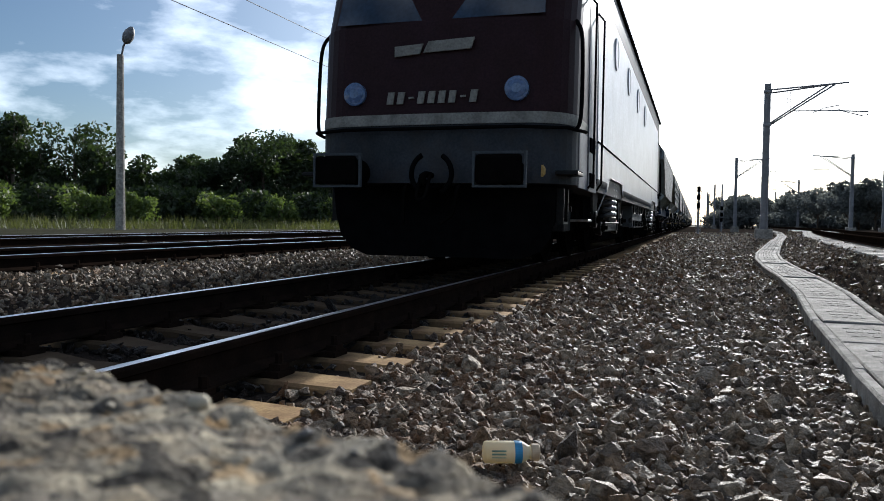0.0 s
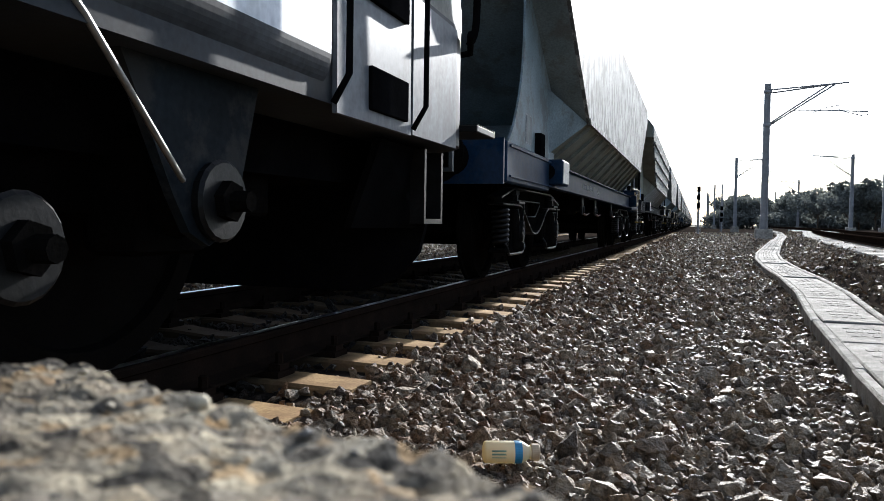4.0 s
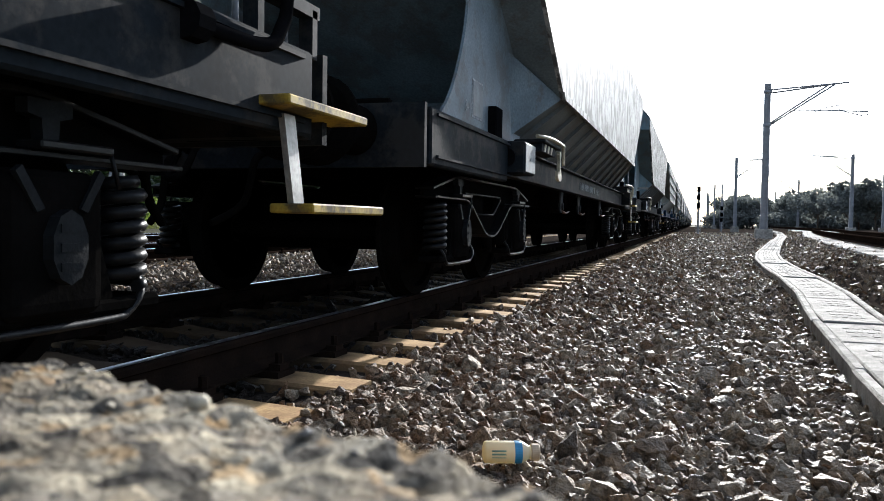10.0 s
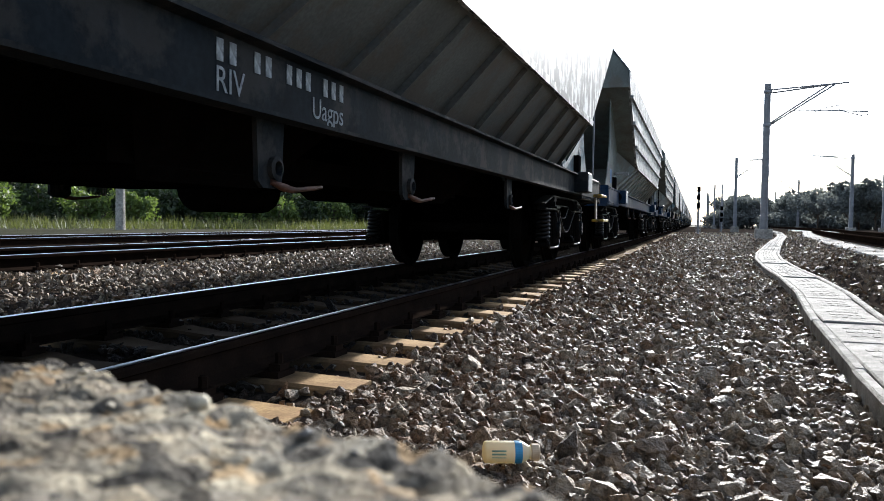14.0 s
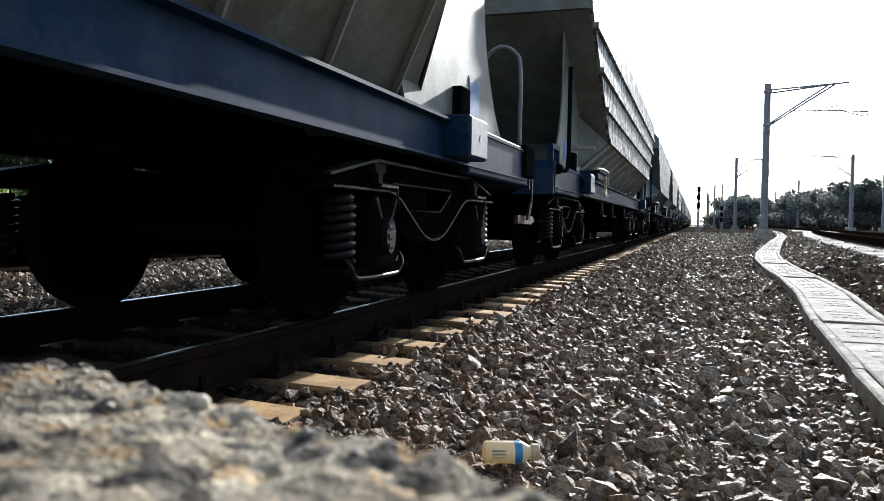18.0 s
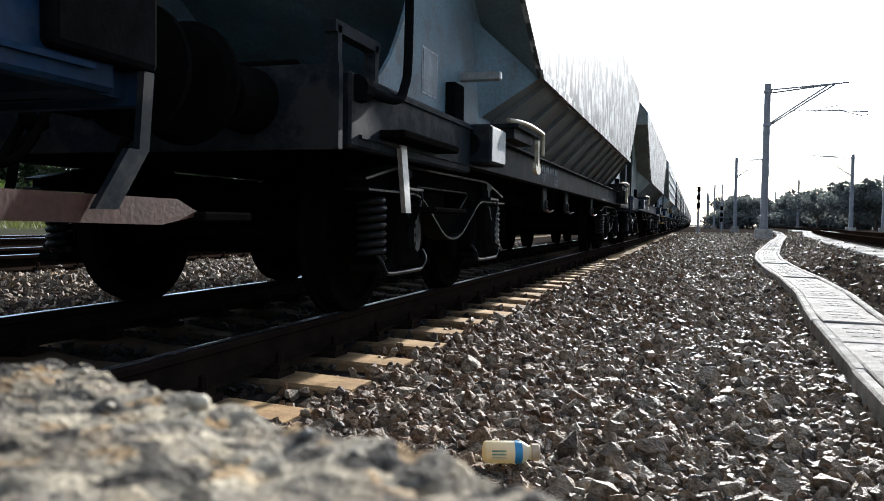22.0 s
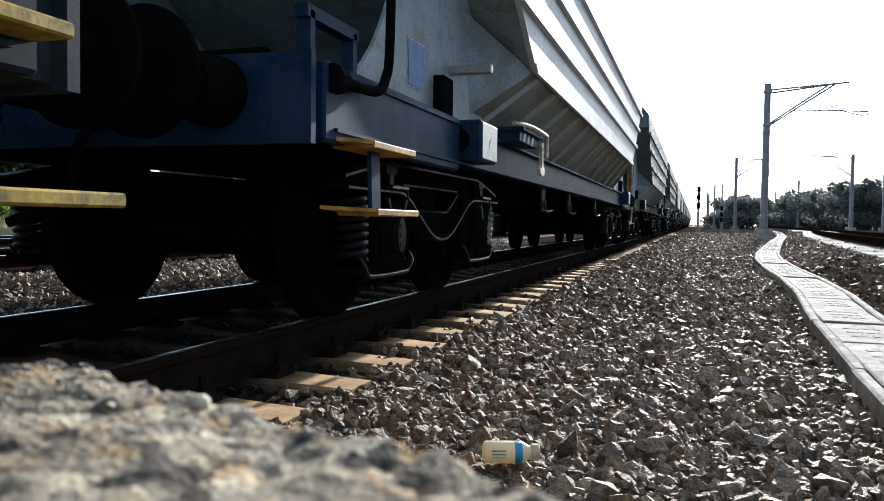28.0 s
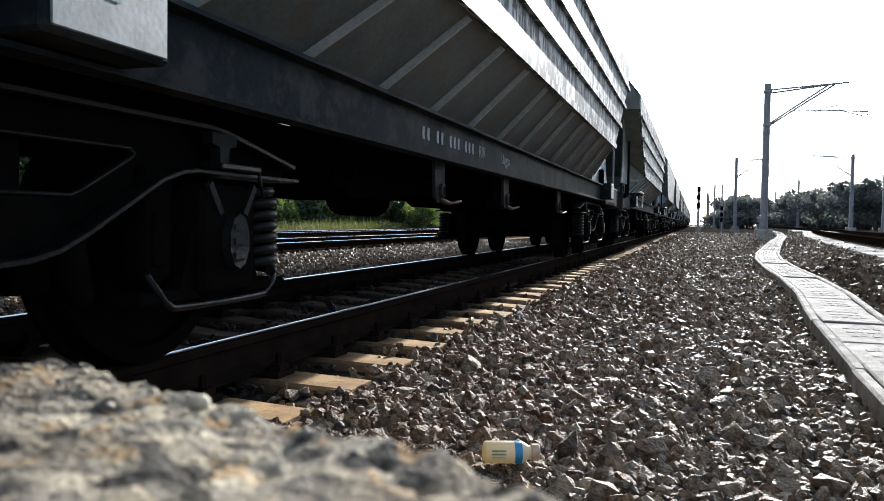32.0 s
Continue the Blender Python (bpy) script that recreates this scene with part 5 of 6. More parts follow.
    part("roof_walkway", "wagon_walk", lambda bm: (box(bm, -0.3, 0.3, -YT - 0.2, YT + 0.2, ZR + 0.16, ZR + 0.19), box(bm, 0.28, 0.3, -YT - 0.2, YT + 0.2, ZR + 0.19, ZR + 0.23)), BARE, w)
    # climbing gear at the two ends
    def arch(bm):
        tube(bm, curve_points([(0, -0.17, 0), (0, -0.17, 0.72), (0, -0.12, 0.88), (0, 0, 0.94), (0, 0.12, 0.88), (0, 0.17, 0.72), (0, 0.17, 0)], 4), 0.018, 8)
    def bent_rail(bm):
        tube(bm, curve_points([(0.02, -0.42, 0.12), (0.06, -0.12, 0.12), (0.06, 0.0, 0.2), (0.06, 0.05, 0.4), (0.06, 0.06, 1.3)], 5), 0.024, 8)
        turned(bm, [(-0.04, 0.06), (0.04, 0.06)], (0.02, -0.45, 0.12), (0, 1, 0), 10)
    def step(bm):
        rounded(box(bm, -0.06, 0.12, -0.33, 0.33, -0.018, 0.018), 0.006, 1)
    for s in (-1, 1):
        flip = 0 if s > 0 else 180
        if seed >= 4:
            part("handrail", "wagon_arch", arch, MAST, w, pose(s * 1.06, s * 7.72, 1.16, 0, 0, 90), "bent tubular handrail")
        else:
            part("handrail", "wagon_loop", lambda bm: tube(bm, curve_points([(-0.12, 0, 0), (-0.12, 0, 1.25), (-0.08, 0, 1.36), (0.06, 0, 1.36), (0.10, 0, 1.25), (0.10, 0, 0)], 4), 0.014, 8), MAST, w, pose(s * 1.1, s * 7.72, 1.16), "tall thin handrail loop")
        ends = [-7.25] if seed in (5, 6, 8) else [7.43] if seed in (0, 1) else [-7.25] if seed > 9 else []
        for yy in ends:
            part("grab_rail", "wagon_bent", bent_rail, BLACK, w, pose(s * 1.29, s * yy, 1.0, 0, 0, flip), "black bent grab rail")
        for yy in [-7.66 if yy < 0 else 7.6 for yy in ends]:
            part("end_cage", "wagon_cage", lambda bm: (box(bm, -0.03, 0.03, -0.22, -0.18, 1.17, 1.36), box(bm, -0.03, 0.03, 0.18, 0.22, 1.17, 1.36), box(bm, -0.03, 0.03, -0.24, 0.24, 1.33, 1.38)), frame_paint, w, pose(s * 1.26, s * yy, 0))
        sp = steps if steps else (YELLOW if seed == 0 else SPRING)
        if seed == 6:
            part("footstep", "wagon_step_long", lambda bm: rounded(box(bm, -0.13, 0.13, -0.44, 0.44, -0.02, 0.02), 0.008, 1), GRIME_SHADE, w, pose(s * 1.30, -s * 7.0, 0.95, 0, 0, flip), "dark footstep with a worn edge")
            part("footstep", "wagon_step_short", lambda bm: rounded(box(bm, -0.1, 0.1, -0.3, 0.3, -0.015, 0.015), 0.008, 1), GRIME_SHADE, w, pose(s * 1.32, -s * 6.64, 0.6, 0, 0, flip), "dark lower footstep")
            part("step_bar", "wagon_step_bar", lambda bm: slab(bm, [(0, -0.2, 0.92), (0, -0.12, 0.92), (0, -0.04, 0.58), (0, -0.12, 0.58)], (0.025, 0, 0)), BARE, w, pose(s * 1.30, -s * 7.02, 0, 0, 0, flip), "pale flat step bar")
        if seed == 6:
            part("footstep", "wagon_step_tiny", lambda bm: rounded(box(bm, -0.06, 0.06, -0.14, 0.14, -0.02, 0.02), 0.008, 1), SPRING, w, pose(s * 1.3, s * 8.33, 0.61, 0, 0, flip), "worn low footstep")
        if seed == 6:
            part("hanging_lever", "wagon_hanger", lambda bm: tube(bm, curve_points([(0, 0.1, 1.75), (0, 0.06, 1.1), (0, 0.02, 0.92), (0, -0.06, 0.6)], 4), 0.018, 6), SPRING, w, pose(s * 1.32, s * 7.96, 0, 0, 0, flip), "worn hanging lever")
        if seed not in (0, 4, 5, 6, 8, 9):
            up = part("footstep", "wagon_step", step, sp, w, pose(s * 1.30, s * (7.42 if seed in (2, 3, 7) else 7.7), 0.95, 0, 0, flip), "painted footstep")
        if seed not in (4, 5, 6, 8, 9):
            low = part("footstep", "wagon_step", step, sp, w, pose(s * 1.32, s * (7.56 if seed in (2, 3, 7) else 7.84), 0.58, 0, 0, flip), "painted lower footstep")
        if steps is YELLOW or seed == 0:
            back = 7.42 if seed in (2, 3, 7) else 7.7
            part("step_bar", "wagon_step_bar", lambda bm: slab(bm, [(0, -0.2, 0.92), (0, -0.12, 0.92), (0, -0.04, 0.58), (0, -0.12, 0.58)], (0.025, 0, 0)), BARE, w, pose(s * 1.30, s * back, 0, 0, 0, flip), "pale flat step bar")
        if steps is ORANGE:
            for yy, zz in ((-7.30, 0.865), (-7.25, 0.575)):
                part("footstep", "wagon_step_orange", lambda bm: (rounded(box(bm, -0.10, 0.10, -0.26, 0.26, -0.016, 0.016), 0.005, 1), slab(bm, [(-0.1, -0.26, 0), (0.1, -0.26, 0), (-0.1, -0.42, 0.01)], (0, 0, 0.016))), sp, w, pose(s * 1.33, s * yy, zz, 0, 0, flip), "orange footstep")
            part("step_bar", "wagon_step_bar_wide", lambda bm: slab(bm, [(0, -0.05, 0.86), (0, 0.05, 0.86), (0, 0.07, 0.58), (0, -0.03, 0.58)], (0.02, 0, 0)), FRAME_BLUE, w, pose(s * 1.33, -s * 7.36, 0, 0, 0, flip), "blue flat step bar")
        if seed in (4, 5, 8):
            worn = DEEP_ORANGE if seed == 8 else RUSTY
            part("pedal", "wagon_pedal", lambda bm: slab(bm, [(0, 7.40, 0.53), (0, 7.95, 0.52), (0, 8.14, 0.55), (0, 8.02, 0.595), (0, 7.40, 0.60)], (0.03, 0, 0)), worn, w, pose(s * 1.27, 0, 0, 0, 0, flip), "worn painted folding step")
            part("pedal_tip", "wagon_pedal_tip", lambda bm: rounded(box(bm, -0.05, 0.07, 8.10, 8.36, 0.53, 0.56), 0.006, 1), BARE if seed == 8 else GRIME_SHADE, w, pose(s * 1.27, 0, 0, 0, 0, flip), "bare worn step edge" if seed == 8 else "dark step edge")
            part("step_bar", "wagon_pedal_bar", lambda bm: (slab(bm, [(0, 7.84, 0.93), (0, 7.88, 0.93), (0, 7.86, 0.72), (0, 7.82, 0.72)], (0.02, 0, 0)), slab(bm, [(0, 7.78, 0.72), (0, 7.86, 0.72), (0, 7.74, 0.56), (0, 7.66, 0.56)], (0.02, 0, 0))), BARE if seed == 8 else FRAME_DARK, w, pose(s * 1.31, 0, 0, 0, 0, flip), "pale bent step bar" if seed == 8 else "dark bent step bar")
            part("corner_block", "wagon_corner_block", lambda bm: rounded(box(bm, -0.05, 0.06, 7.52, 7.89, 0.93, 1.21), 0.02, 2), BLACK, w, pose(s * 1.28, 0, 0, 0, 0, flip), "black end bracket")
            if seed == 8:
                for yy, x in ((7.46, 1.25), (7.74, 1.30)):
                    part("pole", "wagon_tan_pole", lambda bm: box(bm, -0.02, 0.02, -0.025, 0.025, 1.2, 3.0), TAN, w, pose(s * x, s * yy, 0), "tan painted upright")
        # brake lever table with its hook
        for yy in ([-4.37 if seed == 8 else -4.8] if seed in (2, 3, 5, 6, 7, 8) or seed > 9 else []) + ([4.9] if seed in (0, 1, 2, 6) else []):
            part("lever_table", "wagon_table", lambda bm: (rounded(box(bm, -0.12, 0.16, -0.42, 0.42, 1.24, 1.27), 0.006, 1), box(bm, -0.1, 0.12, -0.38, 0.30, 1.165, 1.24)), frame_paint, w, pose(s * 1.32, s * yy, 0, 0, 0, flip), "small bracketed shelf over the solebar")
            if seed != 1:
                part("tow_hook", "wagon_hook", lambda bm: slab(bm, [(0, q * 1.0, z) for q, z in ((-0.035, 1.22), (0.035, 1.22), (0.045, 1.19), (0.028, 1.14), (0.028, 1.04), (0.045, 1.005), (0.075, 1.0), (0.095, 1.035), (0.105, 0.99), (0.085, 0.955), (0.035, 0.94), (-0.035, 0.94), (-0.085, 0.955), (-0.105, 0.99), (-0.095, 1.035), (-0.075, 1.0), (-0.045, 1.005), (-0.028, 1.04), (-0.028, 1.14), (-0.045, 1.19))], (0.03, 0, 0)), WHITE, w, pose(s * 1.45, s * (yy + 0.38), 0, 0, 0, flip), "cream painted double towing hook")
            part("hook_rail", "wagon_hook_rail", lambda bm: tube(bm, curve_points([(0.1, -0.5, 1.285), (0.17, -0.2, 1.29), (0.17, 0.42, 1.29), (0.17, 0.49, 1.26), (0.17, 0.5, 1.1)], 5), 0.016, 8), WHITE, w, pose(s * 1.32, s * yy, 0, 0, 0, flip), "bent cream tube over the shelf")
            if seed in (0, 2, 8):
                for q in (-0.28, -0.12, 0.04):
                    part("hazard_stripe", "wagon_stripe", lambda bm: slab(bm, [(0.121, 0, 1.17), (0.121, 0.07, 1.17), (0.121, 0.11, 1.238), (0.121, 0.04, 1.238)], (0.004, 0, 0)), YELLOW if seed == 0 else WHITE, w, pose(s * 1.32, s * (yy + q), 0, 0, 0, flip), "worn warning stripe")
        if seed not in (0, 1, 2, 7):
            part("cross_lever", "wagon_cross", lambda bm: rounded(box(bm, -0.03, 0.28, -0.03, 0.03, 1.50, 1.56), 0.008, 1), BARE, w, pose(s * 1.18, -s * 5.7, 0, 0, 0, flip), "projecting lever arm")
        # markings on the solebar: bars for the number, letters for the type
        if s > 0 and spin:
            mark_solebar(w, seed)
    for e in (-1, 1):
        make_bogie(w, e * 5.68, spin)
    return w


def lengthen(w, d, kind):
    """Moves a wagon's ends out by d from its middle, and stretches what spans it."""
    def moved(y):
        return y + d * max(-1.0, min(1.0, y / 4.0))
    for ob in w.children_recursive:
        up = ob.parent
        if up is not w and (up.name.startswith("bogie") or up.parent.name.startswith("bogie")):
            continue
        y = ob.matrix_basis.translation.y
        if abs(y) > 1.2:
            ob.matrix_basis = Matrix.Translation((0, moved(y) - y, 0)) @ ob.matrix_basis
        elif ob.type == "MESH" and max(abs(v.co.y) for v in ob.data.vertices) > 1.5 and not ob.name.startswith("bogie"):
            key = ob.data.name + "_" + kind
            if key not in MESHES:
                me = ob.data.copy()
                for v in me.vertices:
                    v.co.y = moved(v.co.y)
                MESHES[key] = me
            mat = ob.material_slots[0].material
            ob.data = MESHES[key]
            ob.material_slots[0].link = "OBJECT"
            ob.material_slots[0].material = mat


DUSTY = material("dusty_rib_paint", (0.28, 0.273, 0.252), 0.6, other=(0.24, 0.235, 0.215), scale=6, fine=50, bump=0.1)
PLACARD = material("pale_blue_placard", (0.10, 0.19, 0.34), 0.6, spec=0.1, other=(0.07, 0.14, 0.26), scale=9, fine=60, bump=0.1)
PLATE = material("pale_cover_plate", (0.13, 0.155, 0.17), 0.6, other=(0.08, 0.10, 0.11), scale=9, fine=60, bump=0.1, stain=0.3)


def paint_set(name, c, side=None):
    dark = tuple(v * 0.7 for v in c)
    p = material(name + "_paint", c, 0.6, spec=0.12, other=dark, scale=2.5, fine=50, bump=0.15, stain=0.4, stain_color=(0.10, 0.075, 0.055))
    return p


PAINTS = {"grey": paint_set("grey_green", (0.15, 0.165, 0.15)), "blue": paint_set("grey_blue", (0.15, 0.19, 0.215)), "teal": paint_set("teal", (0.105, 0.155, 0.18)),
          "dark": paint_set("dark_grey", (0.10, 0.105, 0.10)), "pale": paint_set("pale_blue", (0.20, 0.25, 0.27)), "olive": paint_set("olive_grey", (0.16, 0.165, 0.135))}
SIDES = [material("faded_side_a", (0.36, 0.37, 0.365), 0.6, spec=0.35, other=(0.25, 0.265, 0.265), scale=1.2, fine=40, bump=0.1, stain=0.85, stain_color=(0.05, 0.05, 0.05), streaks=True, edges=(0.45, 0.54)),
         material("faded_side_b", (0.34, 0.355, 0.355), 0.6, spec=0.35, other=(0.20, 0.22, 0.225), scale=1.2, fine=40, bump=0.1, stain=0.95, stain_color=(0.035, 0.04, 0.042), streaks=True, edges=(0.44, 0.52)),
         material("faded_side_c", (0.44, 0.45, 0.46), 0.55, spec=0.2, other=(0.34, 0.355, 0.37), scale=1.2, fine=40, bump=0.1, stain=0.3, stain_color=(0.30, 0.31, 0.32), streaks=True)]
FRAME_BLUE = material("blue_frame_paint", (0.008, 0.032, 0.078), 0.5, spec=0.02, other=(0.008, 0.018, 0.036), scale=3, fine=40, bump=0.07, stain=0.3)
FRAME_DARK = material("dark_frame_paint", (0.014, 0.018, 0.022), 0.6, spec=0.01, other=(0.010, 0.012, 0.014), scale=4, fine=40, bump=0.07, stain=0.4)
FRAME_SLATE = material("slate_frame_paint", (0.022, 0.033, 0.05), 0.55, spec=0.03, other=(0.016, 0.022, 0.031), scale=3, fine=40, bump=0.07, stain=0.4)
RIBBED = ("ribbed", "grain hopper wagon with ribbed faded sides")
SMOOTH = ("smooth", "grain hopper wagon with smooth streaked sides")
TRAIN = [(SMOOTH, "pale", 0, FRAME_BLUE, None), (RIBBED, "olive", 1, FRAME_DARK, YELLOW), (SMOOTH, "blue", 0, FRAME_DARK, YELLOW), (SMOOTH, "teal", 1, FRAME_DARK, YELLOW),
         (RIBBED, "grey", 0, FRAME_BLUE, None), (RIBBED, "grey", 1, FRAME_BLUE, None), (SMOOTH, "teal", 1, FRAME_DARK, None), (SMOOTH, "grey", 0, FRAME_SLATE, YELLOW),
         (RIBBED, "pale", 2, FRAME_BLUE, ORANGE), (RIBBED, "teal", 1, FRAME_DARK, None), (RIBBED, "grey", 1, FRAME_DARK, None), (SMOOTH, "blue", 0, FRAME_DARK, YELLOW)]
MOVERS = []
at = FIRST - 2 * SHORT
for i in range(23):
    style, paint, side, fr, steps = TRAIN[i] if i < len(TRAIN) else TRAIN[(i * 5) % 12]
    half = SHORT if style is SMOOTH else LONG
    at -= 0.2 if i == 9 else 0.0
    y = at + half
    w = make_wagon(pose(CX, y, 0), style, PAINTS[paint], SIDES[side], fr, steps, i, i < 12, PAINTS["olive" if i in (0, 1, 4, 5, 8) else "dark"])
    lengthen(w, half - 5.68, style[0])
    MOVERS.append((w, y))
    at += 2 * half + GAP


# ---- locomotive ----
def make_loco():
    L = thing("electric_locomotive", pose(CX, FRONT + LOCO / 2, 0), "silver and maroon six-axle electric locomotive hauling the train", "locomotive")
    silver = material("silver_body_paint", (0.46, 0.49, 0.54), 0.36, spec=0.5, other=(0.38, 0.41, 0.455), scale=1.6, fine=30, bump=0.06, stain=0.25, stain_color=(0.30, 0.31, 0.32), streaks=True)
    maroon = material("maroon_paint", (0.026, 0.013, 0.016), 0.45, spec=0.06, other=(0.022, 0.011, 0.012), scale=3, fine=40, bump=0.08)
    grey = material("grey_cab_paint", (0.042, 0.047, 0.055), 0.5, spec=0.05, other=(0.024, 0.027, 0.031), scale=2, fine=40, bump=0.08, stain=0.3)
    glass = material("cab_glass", (0.03, 0.05, 0.08), 0.05, scale=2, fine=20, bump=0.0)
    DULL = material("dull_white_paint", (0.24, 0.235, 0.21), 0.6, spec=0.1, other=(0.14, 0.135, 0.12), scale=5, fine=40, bump=0.1)
    GREY_BOX = material("chipped_grey_paint", (0.07, 0.08, 0.088), 0.55, spec=0.08, other=(0.042, 0.048, 0.053), scale=3, fine=50, bump=0.15, stain=0.8, stain_color=(0.02, 0.018, 0.016), stain_scale=(5.0, 5.0, 5.0), edges=(0.56, 0.60))
    # darker silver for the rolled foot of the side
    DARK_SILVER = material("dark_silver_paint", (0.07, 0.075, 0.082), 0.6, spec=0.06, other=(0.03, 0.032, 0.035), scale=3, fine=40, bump=0.1)
    BEAM = material("worn_beam_paint", (0.028, 0.033, 0.037), 0.55, spec=0.06, other=(0.014, 0.016, 0.019), scale=5, fine=50, bump=0.2, stain=0.6)
    PALE_SPRING = material("worn_spring_paint", (0.12, 0.122, 0.128), 0.36, other=(0.06, 0.062, 0.066), scale=8, fine=60, bump=0.1)
    # darker version of the body silver for cab door and sheet
    cab_silver = material("darker_cab_silver", (0.16, 0.175, 0.195), 0.5, spec=0.08, other=(0.11, 0.12, 0.135), scale=1.6, fine=30, bump=0.06, stain=0.25, streaks=True)
    H0 = 10.35
    def shell(bm, z0, z1, lean0, lean1, half=True):
        """A closed band round the body from z0 to z1; the ends lean back by lean0 at the bottom and lean1 at the top."""
        def loop(z, lean):
            p = []
            for sy in (-1, 1):
                q = []
                for k in range(9):
                    a = math.pi / 2 * k / 8
                    q.append((1.5 - 0.5 * (1 - math.sin(a)), sy * (H0 - lean - 0.55 * (1 - math.cos(a)))))
                front = [(-1.0, sy * (H0 - lean)), (-0.5, sy * (H0 - lean + 0.03)), (0.0, sy * (H0 - lean + 0.04)), (0.5, sy * (H0 - lean + 0.03))]
                ring = [(-x, y) for x, y in reversed(q)] + front[1:] + q
                p += ring if sy < 0 else list(reversed(ring))
            return [bm.verts.new((x, y, z)) for x, y in p]
        a, b = loop(z0, lean0), loop(z1, lean1)
        n = len(a)
        for i in range(n):
            f = bm.faces.new((a[i], a[(i + 1) % n], b[(i + 1) % n], b[i]))
        bm.faces.new(list(reversed(a)))
        bm.faces.new(b)
    part("lower_body", "loco_low", lambda bm: shell(bm, 0.95, 1.58, 0.0, 0.0), grey, L, None, "grey lower body band")
    part("white_band", "loco_band", lambda bm: shell(bm, 1.58, 1.70, -0.02, -0.01), DULL, L, None, "dull white waist band")
    part("upper_body", "loco_up", lambda bm: shell(bm, 1.70, 2.70, 0.01, 0.08), maroon, L, None, "maroon cab front")
    part("cab_top", "loco_cab", lambda bm: shell(bm, 2.70, 3.70, 0.10, 0.45), maroon, L)
    part("roof", "loco_roof", lambda bm: shell(bm, 3.70, 4.05, 0.45, 1.0), grey, L)
    for s in (-1, 1):
        flip = 0 if s > 0 else 180
        def flank(bm):
            # lower sheet, tucked under along its foot, with notches over the bogie springs
            spans, notches = [(-8.25, -7.05), (-4.5, 4.52), (7.1, 8.25)], [(-5.775, 0.98, 1.275), (5.83, 0.98, 1.29)]
            for a, b in spans:
                prof = [(1.4, 1.57), (1.53, 1.57), (1.53, 1.11), (1.40, 1.11)]
                slab(bm, [(x, a, z) for x, z in prof], (0, b - a, 0))
            for c, top, foot in notches:
                slab(bm, [(1.5, c - foot, 0.99), (1.5, c - top, 1.20), (1.5, c + top, 1.20), (1.5, c + foot, 0.99), (1.5, c + foot, 1.57), (1.5, c - foot, 1.57)], (0.03, 0, 0))
        part("lower_flank", "loco_flank", flank, silver, L, pose(0, 0, 0, 0, 0, flip), "silver lower side sheet")
        def roll(bm):
            for a, b in ((-8.25, -7.05), (-4.5, 4.52), (7.1, 8.25)):
                prof = [(1.53 - 0.10 * (1 - math.cos(radians(7.5 * k))), 1.11 - 0.13 * math.sin(radians(7.5 * k))) for k in range(13)] + [(1.38, 0.98), (1.38, 1.11)]
                slab(bm, [(x, a, z) for x, z in prof], (0, b - a, 0))
        part("rolled_sill", "loco_roll", roll, DARK_SILVER, L, pose(0, 0, 0, 0, 0, flip), "darker rolled foot of the side")
        for c, top, foot in ((-5.775, 0.98, 1.275), (5.83, 0.98, 1.29)):
            part("recess_rim", "loco_rim%.2f" % foot, lambda bm: tube(bm, [(1.43, -1.74, 0.64), (1.5, -foot - 0.02, 0.97), (1.535, -top, 1.20), (1.535, top, 1.20), (1.5, foot + 0.02, 0.97), (1.43, 1.74, 0.64)], 0.009, 6), BARE, L, pose(0, s * c, 0, 0, 0, flip), "bright worn rim of the spring recess")
        up = part("upper_flank", "loco_upflank", lambda bm: slab(bm, [(1.5, -8.25, 1.585), (1.5, 8.25, 1.585), (1.47, 8.25, 3.95), (1.47, -8.25, 3.95)], (0.025, 0, 0)), silver, L, pose(0, 0, 0, 0, 0, flip), "tall silver side wall")
        part("seam_strip", "loco_seam", lambda bm: box(bm, 1.515, 1.54, -8.25, 8.25, 1.565, 1.59), BLACK, up)
        part("gutter", "loco_gutter", lambda bm: box(bm, 1.46, 1.53, -9.6, 9.6, 3.95, 4.03), BLACK, L, pose(0, 0, 0, 0, 0, flip), "black roof gutter")
        for c in (-6.0, -3.6, -1.2, 1.2):
            part("porthole", "loco_porthole", lambda bm: turned(bm, [(0, 0.25), (0.022, 0.25), (0.024, 0.225), (0.018, 0.222), (0.017, 0.05)], (0, 0, 0), (1, 0, 0), 24), silver, up, pose(1.505, c, 3.15), "round side window")
        for e in (-1, 1):
            part("cab_side_sheet", "loco_cabside%d" % e, lambda bm: slab(bm, [(1.495, e * 9.13, 0.93), (1.495, e * 9.8, 0.93), (1.495, e * 9.8, 1.555), (1.495, e * 9.13, 1.555)], (0.012, 0, 0)), cab_silver, L, pose(0, 0, 0, 0, 0, flip), "silver sheet beside the cab door")
            d = part("cab_door", "loco_door%d" % e, lambda bm: slab(bm, [(1.50, e * 8.32, 0.92), (1.50, e * 9.07, 0.92), (1.48, e * 9.07, 3.4), (1.48, e * 8.32, 3.4)], (0.02, 0, 0)), cab_silver, L, pose(0, 0, 0, 0, 0, flip), "silver cab door with step pockets")
            for yy in (8.29, 9.1):
                part("grab_rail", "loco_grab%d%d" % (e, int(yy)), lambda bm: tube(bm, [(1.52, e * yy, 0.95), (1.58, e * yy, 1.05), (1.58, e * yy, 3.1), (1.5, e * yy, 3.2)], 0.013, 8), BLACK, d)
            for zz in (1.055, 1.475):
                part("step_pocket", "loco_pocket%d%d" % (e, int(zz * 100)), lambda bm: rounded(box(bm, 1.44, 1.536, e * 8.80 - 0.2, e * 8.80 + 0.2, zz - 0.085, zz + 0.085), 0.004, 1), BLACK, d)
